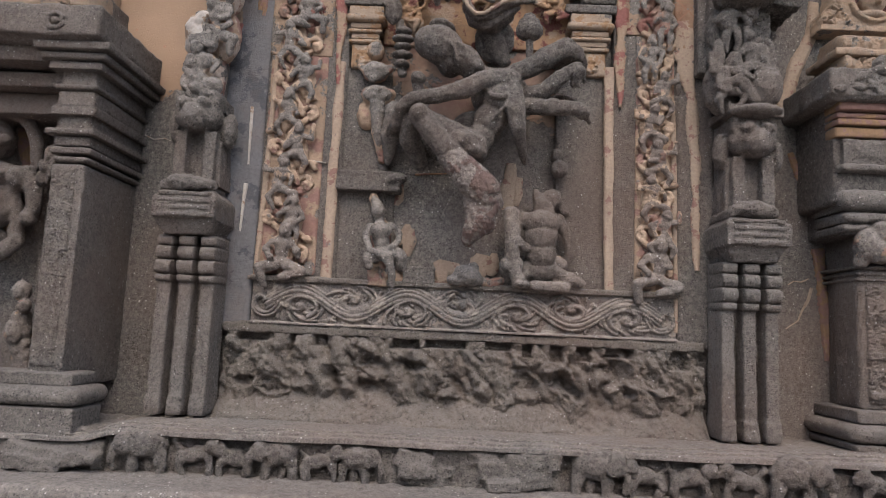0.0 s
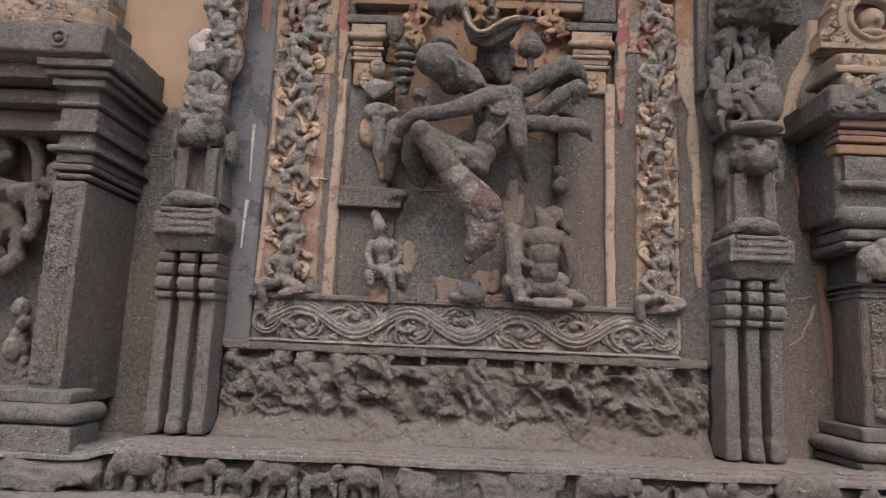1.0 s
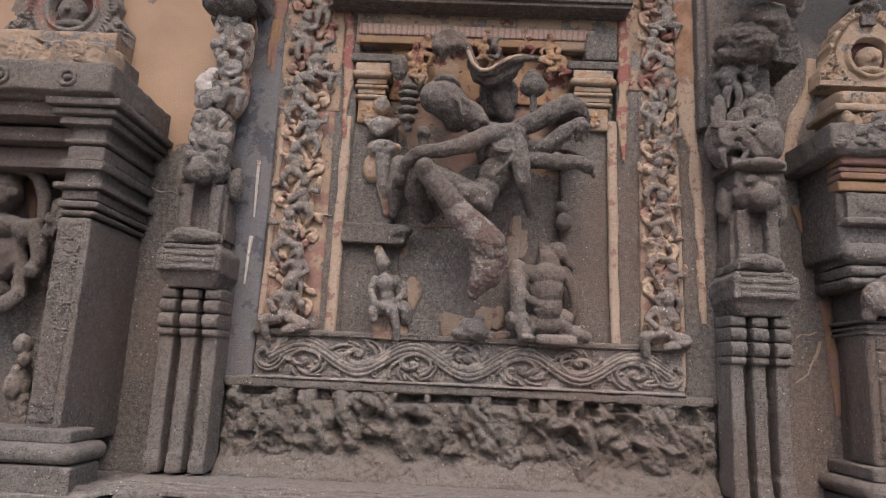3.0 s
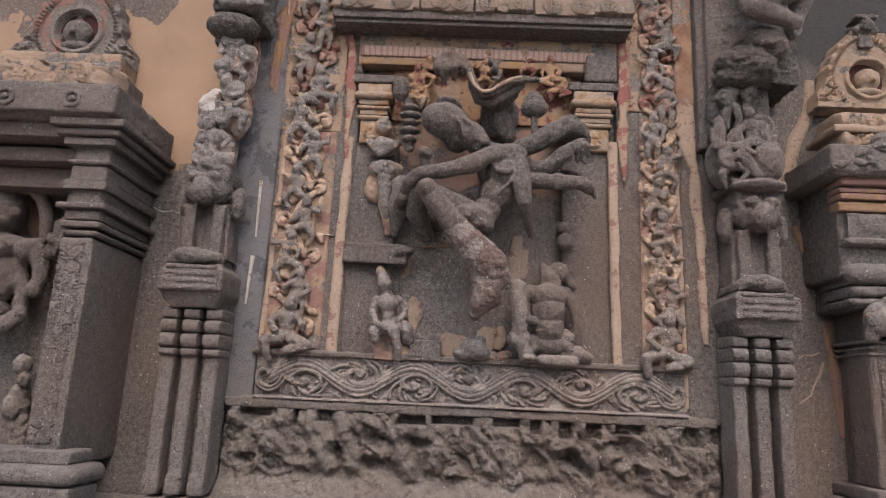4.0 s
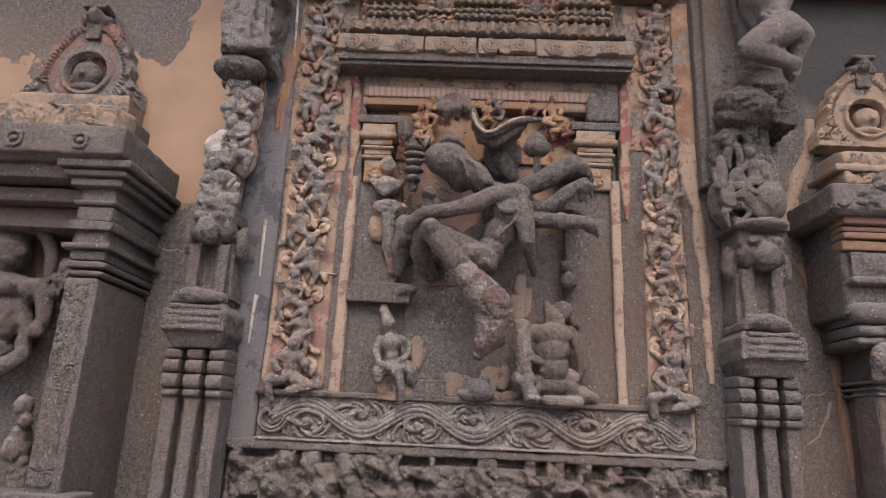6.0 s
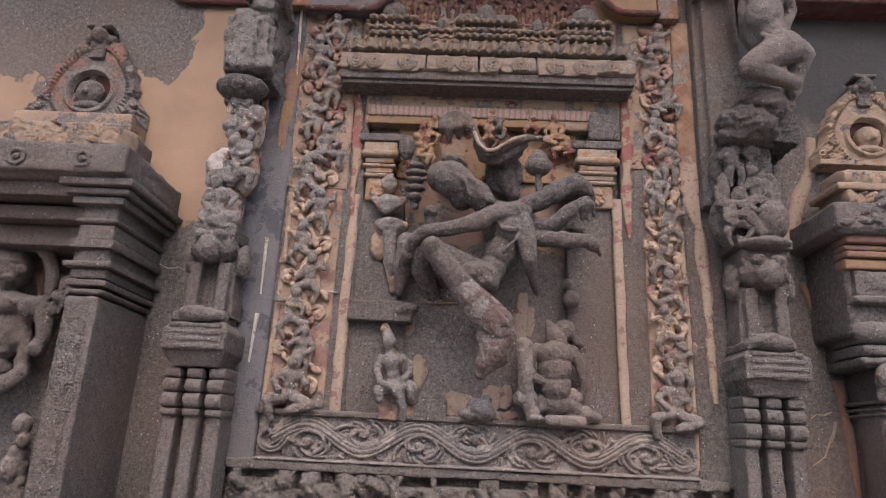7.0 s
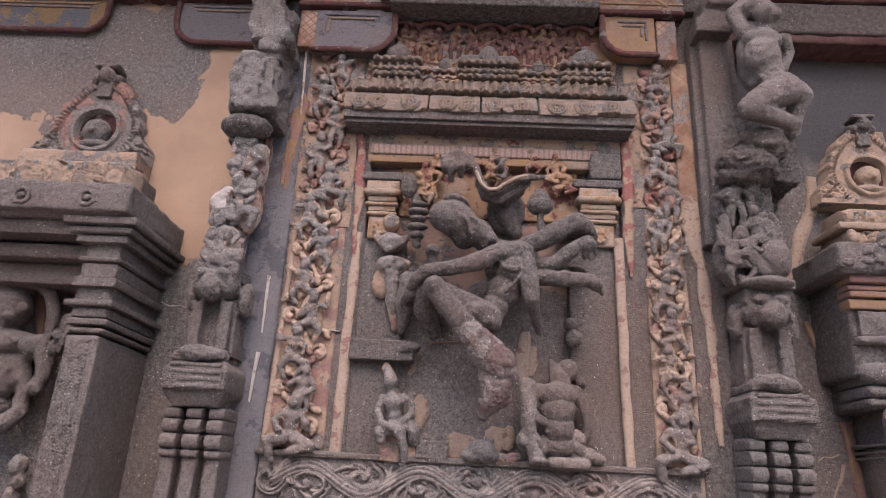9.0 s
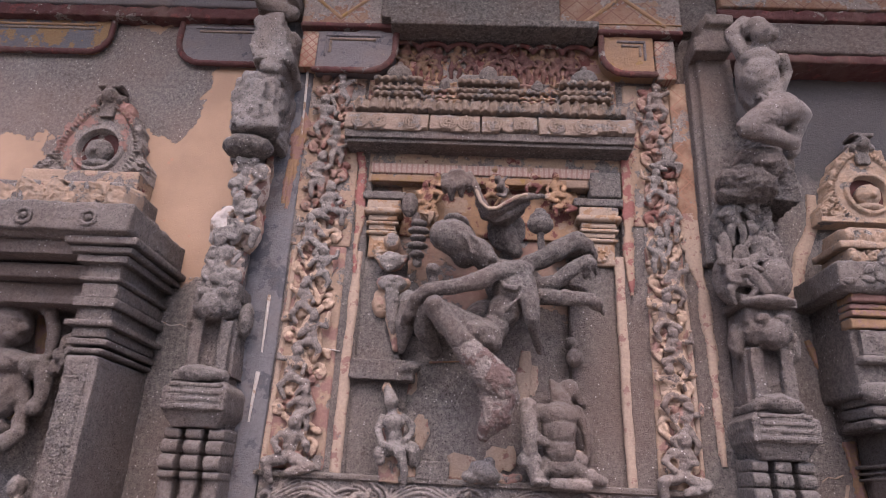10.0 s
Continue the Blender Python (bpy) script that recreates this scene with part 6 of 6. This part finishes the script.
blockpart("inner_pier", -2.14, -1.99, 3.25, 3.65, 2.58, 2.9, STONE, shrine, voxel=0.012)
blockpart("niche_wall", -3.6, -1.95, 3.50, 3.7, 1.2, 2.8, STONE, shrine, voxel=0.02)


relief("carved_panel", -2.0, -1.875, 1.44, 2.44, 3.052, 0.0042, lambda X, Z: tracery(X, Z, -2.0, -1.88, 1.44, 2.44, 260, 5), STONE_LIGHT, shrine, "shallow worn leaf carving on the pier face")


def wall_figure(shapes, mat, label):
    return tagged(carve("niche_statue", shapes, mat, 0.008, 0.014, 0.04, 3, coarse=0.012), label, "statue")


wall_figure([("b", (-2.555, 3.36, 2.657), (0.113, 0.110, 0.137), 0), ("b", (-2.573, 3.38, 2.756), (0.119, 0.100, 0.054), 0), ("b", (-2.437, 3.3, 2.639), (0.024, 0.040, 0.030), 0), ("b", (-2.495, 3.28, 2.583), (0.030, 0.040, 0.024), 0), ("b", (-2.517, 3.29, 2.683), (0.060, 0.040, 0.015), 0), ("t", [(-2.494, 3.34, 2.788), (-2.404, 3.32, 2.792), (-2.329, 3.33, 2.745), (-2.298, 3.36, 2.628), (-2.306, 3.38, 2.508)], [0.030, 0.036, 0.039, 0.036, 0.030]), ("b", (-2.528, 3.36, 2.455), (0.185, 0.110, 0.072), 0), ("b", (-2.343, 3.34, 2.433), (0.072, 0.100, 0.072), 20), ("t", [(-2.31, 3.32, 2.455), (-2.259, 3.32, 2.362), (-2.265, 3.34, 2.265), (-2.298, 3.36, 2.21)], [0.051, 0.048, 0.042, 0.039]), ("b", (-2.286, 3.34, 2.214), (0.048, 0.060, 0.045), 0), ("b", (-2.511, 3.38, 2.283), (0.119, 0.100, 0.134), 0), ("t", [(-2.412, 3.36, 2.363), (-2.374, 3.38, 2.241), (-2.367, 3.38, 2.085)], [0.042, 0.042, 0.039]), ("t", [(-2.506, 3.34, 1.983), (-2.4, 3.33, 2.023), (-2.349, 3.36, 2.09)], [0.054, 0.051, 0.036]), ("b", (-2.541, 3.4, 2.095), (0.101, 0.100, 0.084), 0)], STONE, "large worn figure with one raised arm inside the shrine")
wall_figure([("b", (-2.283, 3.36, 1.815), (0.045, 0.060, 0.054), 0), ("b", (-2.25, 3.34, 1.734), (0.027, 0.050, 0.036), 0), ("t", [(-2.304, 3.36, 1.844), (-2.292, 3.36, 1.874)], [0.024, 0.012]), ("b", (-2.29, 3.38, 1.596), (0.060, 0.080, 0.084), 0), ("b", (-2.282, 3.38, 1.674), (0.042, 0.060, 0.042), 0), ("t", [(-2.302, 3.34, 1.633), (-2.322, 3.36, 1.552), (-2.279, 3.36, 1.491)], [0.021, 0.018, 0.015]), ("t", [(-2.287, 3.38, 1.524), (-2.276, 3.4, 1.382)], [0.039, 0.027]), ("t", [(-2.251, 3.38, 1.526), (-2.228, 3.4, 1.384)], [0.036, 0.027])], LEFTOVER, "small bearded attendant figure with pale plaster on the head")
tagged(carve("leaf_carving", [("b", (-2.163, 3.3, 2.579), (0.039, 0.050, 0.042), 30), ("b", (-2.185, 3.3, 2.495), (0.042, 0.060, 0.045), -20), ("b", (-2.209, 3.32, 2.428), (0.039, 0.060, 0.048), 10), ("t", [(-2.139, 3.28, 2.614), (-2.164, 3.26, 2.544), (-2.202, 3.28, 2.451)], [0.015, 0.018, 0.012]), ("t", [(-2.117, 3.28, 2.567), (-2.137, 3.26, 2.497), (-2.168, 3.28, 2.406)], [0.015, 0.018, 0.012])], STONE_DARK, 0.007, 0.012, 0.03, 2), "dark curling leaf carving beside the shrine pier", "carving")
ribbon("plaster_patch", [(-2.430, 2.497), (-2.459, 2.638), (-2.488, 2.782)], [0.039, 0.078, 0.039], 3.492, ORANGE, "orange plaster patch behind the shrine figure", seed=61, jag=0.35)
ribbon("plaster_patch", [(-2.486, 2.066), (-2.512, 2.187), (-2.538, 2.309)], [0.033, 0.066, 0.033], 3.492, ORANGE, "orange plaster patch behind the shrine figure", seed=62, jag=0.35)
ribbon("plaster_patch", [(-2.338, 2.298), (-2.350, 2.364), (-2.364, 2.429)], [0.024, 0.048, 0.024], 3.492, ORANGE, "orange plaster patch behind the shrine figure", seed=63, jag=0.35)


def gable(cx, z0, w, h, y, mat, face_mat, label):
    """A pointed horseshoe gable with a deep round opening, a rope moulding and a leafy rim."""
    g = thing("horseshoe_gable", (cx, y, z0), label, "gable", "horseshoe gables")

    def height(X, Z):
        u, v = (X - cx) / w, (Z - z0) / w
        vc = 0.36
        ang = np.arctan2(v - vc, u)
        pull = 1 + 0.32 * np.clip(np.sin(ang), 0, 1) ** 6
        r = np.hypot(u, v - vc) / pull
        r0 = np.hypot(u, v - vc)
        wing = (np.abs(u) < 0.56 - 0.9 * np.clip(v - 0.16, 0, 1)) & (v < 0.45)
        inside = (r < 0.435 + 0.012 * np.sin(18 * ang) + 0.03 * rough_field(X, Z, 0.06, 3)) & (v > 0.05) | wing
        out = 0.055 + 0.018 * np.abs(np.sin(9 * ang)) + 0.02 * rough_field(X, Z, 0.035, 5)
        out = np.where(r < 0.385, 0.072 + 0.010 * np.sin(60 * ang), out)
        out = np.where(r < 0.345, 0.052, out)
        out = np.where(r0 < 0.245, 0.075, out)
        out = np.where(r0 < 0.20, 0.0, out)
        side = wing & (r > 0.385)
        out = np.where(side, 0.05 + tracery(X, Z, cx - 0.6 * w, cx + 0.6 * w, z0, z0 + 0.4 * w, 90, 12, 0.010, 0.03), out)
        out = np.where(v < 0.07, 0.075, out)
        return np.where(inside | (v < 0.07) & (np.abs(u) < 0.56), out + 0.006 * rough_field(X, Z, 0.03, 8), -0.06)

    relief("arch", cx - 0.6 * w, cx + 0.6 * w, z0, z0 + 0.98 * w, y + 0.1, 0.0055, height, mat, g)
    bm = bmesh.new()
    bmesh.ops.create_cone(bm, cap_ends=True, segments=32, radius1=0.2 * w, radius2=0.2 * w, depth=0.02, matrix=Matrix.Translation((cx, y + 0.095, z0 + 0.36 * w)) @ Matrix.Rotation(radians(90), 4, "X"))
    place("opening", bm, REDPAINT, g, "dark red recess of the opening", smooth=False)
    top = z0 + 0.93 * w
    carve("finial", [("b", (cx, y + 0.03, top), (w * 0.085, 0.07, w * 0.085), 0), ("b", (cx - w * 0.1, y + 0.05, top - 0.02), (w * 0.05, 0.05, w * 0.06), -20), ("b", (cx + w * 0.1, y + 0.05, top - 0.02), (w * 0.05, 0.05, w * 0.06), 20), ("k", (cx - w * 0.12, y - 0.02, top + w * 0.07), (cx + w * 0.12, y + 0.1, top + w * 0.11)), ("k", (cx - w * 0.07, y + 0.02, z0 + 0.7 * w), (cx + w * 0.07, y + 0.2, top))], STONE, 0.006, 0.010, 0.03, 2, g, "dark stone crest")
    zc = z0 + 0.34 * w
    carve("face", [("b", (cx, y + 0.06, zc), (w * 0.13, 0.07, w * 0.13), 0), ("b", (cx, y, zc - w * 0.03), (w * 0.035, 0.03, w * 0.04), 0), ("b", (cx, y + 0.06, zc - w * 0.14), (w * 0.17, 0.05, w * 0.05), 0)], face_mat, 0.006, 0.008, 0.03, 2, g, "worn stone face in the opening")
    return g


gable(-2.43, 3.65, 0.68, 0.48, 3.48, GABLE, STONE, "grey horseshoe gable with a face, plaster on one scroll")
carved = thing("parapet_row", (-2.4, 3.1, 3.245), "pale plastered parapet of small carved lions and scrolls", "parapet")
relief("parapet_face", -3.2, -1.88, 3.24, 3.44, 3.06, 0.005, lambda X, Z: 0.03 + tracery(X, Z, -3.2, -1.86, 3.26, 3.42, 520, 21, 0.010, 0.035) + 0.03 * np.clip(np.sin(X * 38), -0.3, 1) * np.clip((Z - 3.25) / 0.02, 0, 1) + 0.012 * rough_field(X, Z, 0.06, 2) - 0.12 * (Z > 3.40 + 0.02 * np.sin(X * 30) + 0.012 * rough_field(X, X * 0, 0.05, 4)), PALECARVE, carved, "pale plaster carving of lions and scrolls")
blockpart("gable_foot", -2.80, -2.05, 3.40, 3.6, 3.44, 3.68, ROSY, carved, voxel=0.012)
blockpart("parapet_core", -3.2, -1.90, 3.07, 3.5, 3.24, 3.36, STONE, carved, voxel=0.012)
blockpart("step", -3.2, -1.93, 3.14, 3.5, 3.36, 3.47, STONE, carved, voxel=0.011)
blockpart("step", -2.55, -1.97, 3.12, 3.5, 3.40, 3.47, ROSY, carved, voxel=0.010)

shrine2 = thing("side_shrine", (2.5, 3.3, 1.2), "basalt wall shrine with orange mouldings and carved pier", "shrine", "side shrines")
carve("pier", [("k", (2.20, 3.29, 1.25), (2.95, 3.65, 2.45)), ("k", (2.17, 3.26, 1.40), (2.95, 3.5, 2.12))], STONE_LIGHT, 0.014, 0.010, 0.05, 2, shrine2, "pier with carved face")
relief("carved_panel", 2.20, 2.75, 1.43, 2.04, 3.255, 0.0045, lambda X, Z: tracery(X, Z, 2.20, 2.75, 1.43, 2.04, 460, 9, 0.007, 0.013) + 0.012 * (np.sin(Z * 31) > 0.86), STONE_LIGHT, shrine2, "worn leaf carving on the pier face")
mouldings(shrine2, 2.17, 2.9, 3.26, 3.65, [(1.20, 1.235, 0.09, False), (1.24, 1.33, 0.12, True), (1.335, 1.40, 0.06, False), (2.06, 2.075, 0.012, False), (2.09, 2.105, 0.012, False), (2.12, 2.14, 0.02, True)], STONE_LIGHT, 0.010)
# Shade on the capital's side below the entablature is put into its colour.
carve("capital", [("k", (2.04, 3.22, 2.46), (2.95, 3.65, 3.0)), ("k", (2.10, 3.24, 2.30), (2.95, 3.65, 2.5))], STONE_DARK, 0.012, 0.008, 0.05, 2, shrine2, "capital block coloured dark like its shaded side")
carve("panel", [("k", (2.07, 3.185, 2.665), (2.95, 3.4, 2.80)), ("k", (2.13, 3.17, 2.70), (2.26, 3.4, 2.78)), ("k", (2.32, 3.17, 2.70), (2.45, 3.4, 2.78))], STONE, 0.010, 0.008, 0.05, 2, shrine2, "grey carved capital panel")
for z0, z1, out, mat in ((2.622, 2.665, 0.06, STONE_LIGHT), (2.425, 2.535, 0.05, STONE_LIGHT), (2.36, 2.415, 0.02, STONE_LIGHT), (2.31, 2.35, 0.01, STONE)):
    r = (z1 - z0) / 2
    carve("moulding", [("k", (2.05 + 0.03 * (out < 0.055), 3.22 - out + r, z0), (2.9, 3.5, z1)), ("c", (2.07 + 0.03 * (out < 0.055), 3.22 - out + r, z0 + r), (2.9, 3.22 - out + r, z0 + r), r, r)], mat, 0.009, 0.008, 0.04, 2, shrine2)
carve("bracket_lion", [("b", (2.20, 3.22, 2.24), (0.07, 0.07, 0.09), 0), ("b", (2.24, 3.18, 2.20), (0.05, 0.05, 0.06), 0), ("c", (2.17, 3.24, 2.16), (2.26, 3.2, 2.32), 0.04, 0.05), ("b", (2.38, 3.22, 2.22), (0.10, 0.06, 0.10), 0)], LEFTOVER, 0.008, 0.012, 0.03, 2, shrine2, "worn lion bracket with pale plaster")
for z0, z1, out in ((2.81, 2.865, 0.03), (2.872, 2.905, 0.05), (2.912, 2.94, 0.04), (2.947, 2.99, 0.07)):
    carve("orange_moulding", [("k", (2.035, 3.22 - out, z0), (2.9, 3.3, z1))], ORANGE, 0.007, 0.005, 0.04, 2, shrine2)
carve("entablature", [("k", (1.96, 3.09, 3.005), (3.6, 3.65, 3.15)), ("k", (1.985, 3.115, 2.985), (3.6, 3.65, 3.01))], STONE_LIGHT, 0.012, 0.014, 0.05, 2, shrine2, "dusty grey entablature slab with worn carving")
rng = random.Random(31)
for k in range(16):
    x = 2.0 + rng.uniform(0, 0.5)
    carve("worn_boss", [("b", (x, 3.09, rng.uniform(3.02, 3.13)), (0.035, 0.02, 0.022), rng.uniform(-60, 60))], STONE_LIGHT, 0.006, 0.01, 0.03, 1, shrine2)
for k in range(2):
    carve("peeping_head", [("b", (2.25 + 0.30 * k, 3.12, 3.17), (0.055, 0.06, 0.06), 0), ("b", (2.25 + 0.30 * k, 3.1, 3.14), (0.09, 0.04, 0.03), 0)], STONE, 0.007, 0.012, 0.03, 2, shrine2)
tier = thing("roof_tiers", (2.4, 3.0, 3.03), "cream plastered miniature storeys above the side shrine", "roof")
rng = random.Random(41)
for z0, z1, x0, y0 in ((3.15, 3.175, 2.05, 3.167), (3.175, 3.265, 2.10, 3.253), (3.265, 3.305, 2.05, 3.19), (3.305, 3.40, 2.12, 3.275)):
    blockpart("storey", x0, 3.4, y0, 3.5, z0, z1, PALECARVE, tier, voxel=0.010, rough=0.012)
for z0, z1, y0, seed in ((3.165, 3.275, 3.243, 51), (3.295, 3.40, 3.265, 52)):
    relief("storey_face", 2.09, 3.0, z0, z1, y0, 0.005, lambda X, Z: tracery(X, Z, 2.09, 3.0, z0 + 0.02, z1 - 0.02, 260, seed, 0.009, 0.03) + 0.03 * (np.sin(X * 57) > 0.2) * (1 - ((Z - (z0 + z1) / 2) / 0.06) ** 2), PALECARVE, tier, "perforated cream plaster carving")
blockpart("gable_foot", 2.22, 3.2, 3.38, 3.6, 3.39, 3.47, PALECARVE, tier, voxel=0.012)
gable(2.453, 3.535, 0.58, 0.50, 3.45, PALECARVE, PALECARVE, "cream plastered horseshoe gable with dark stone crest")
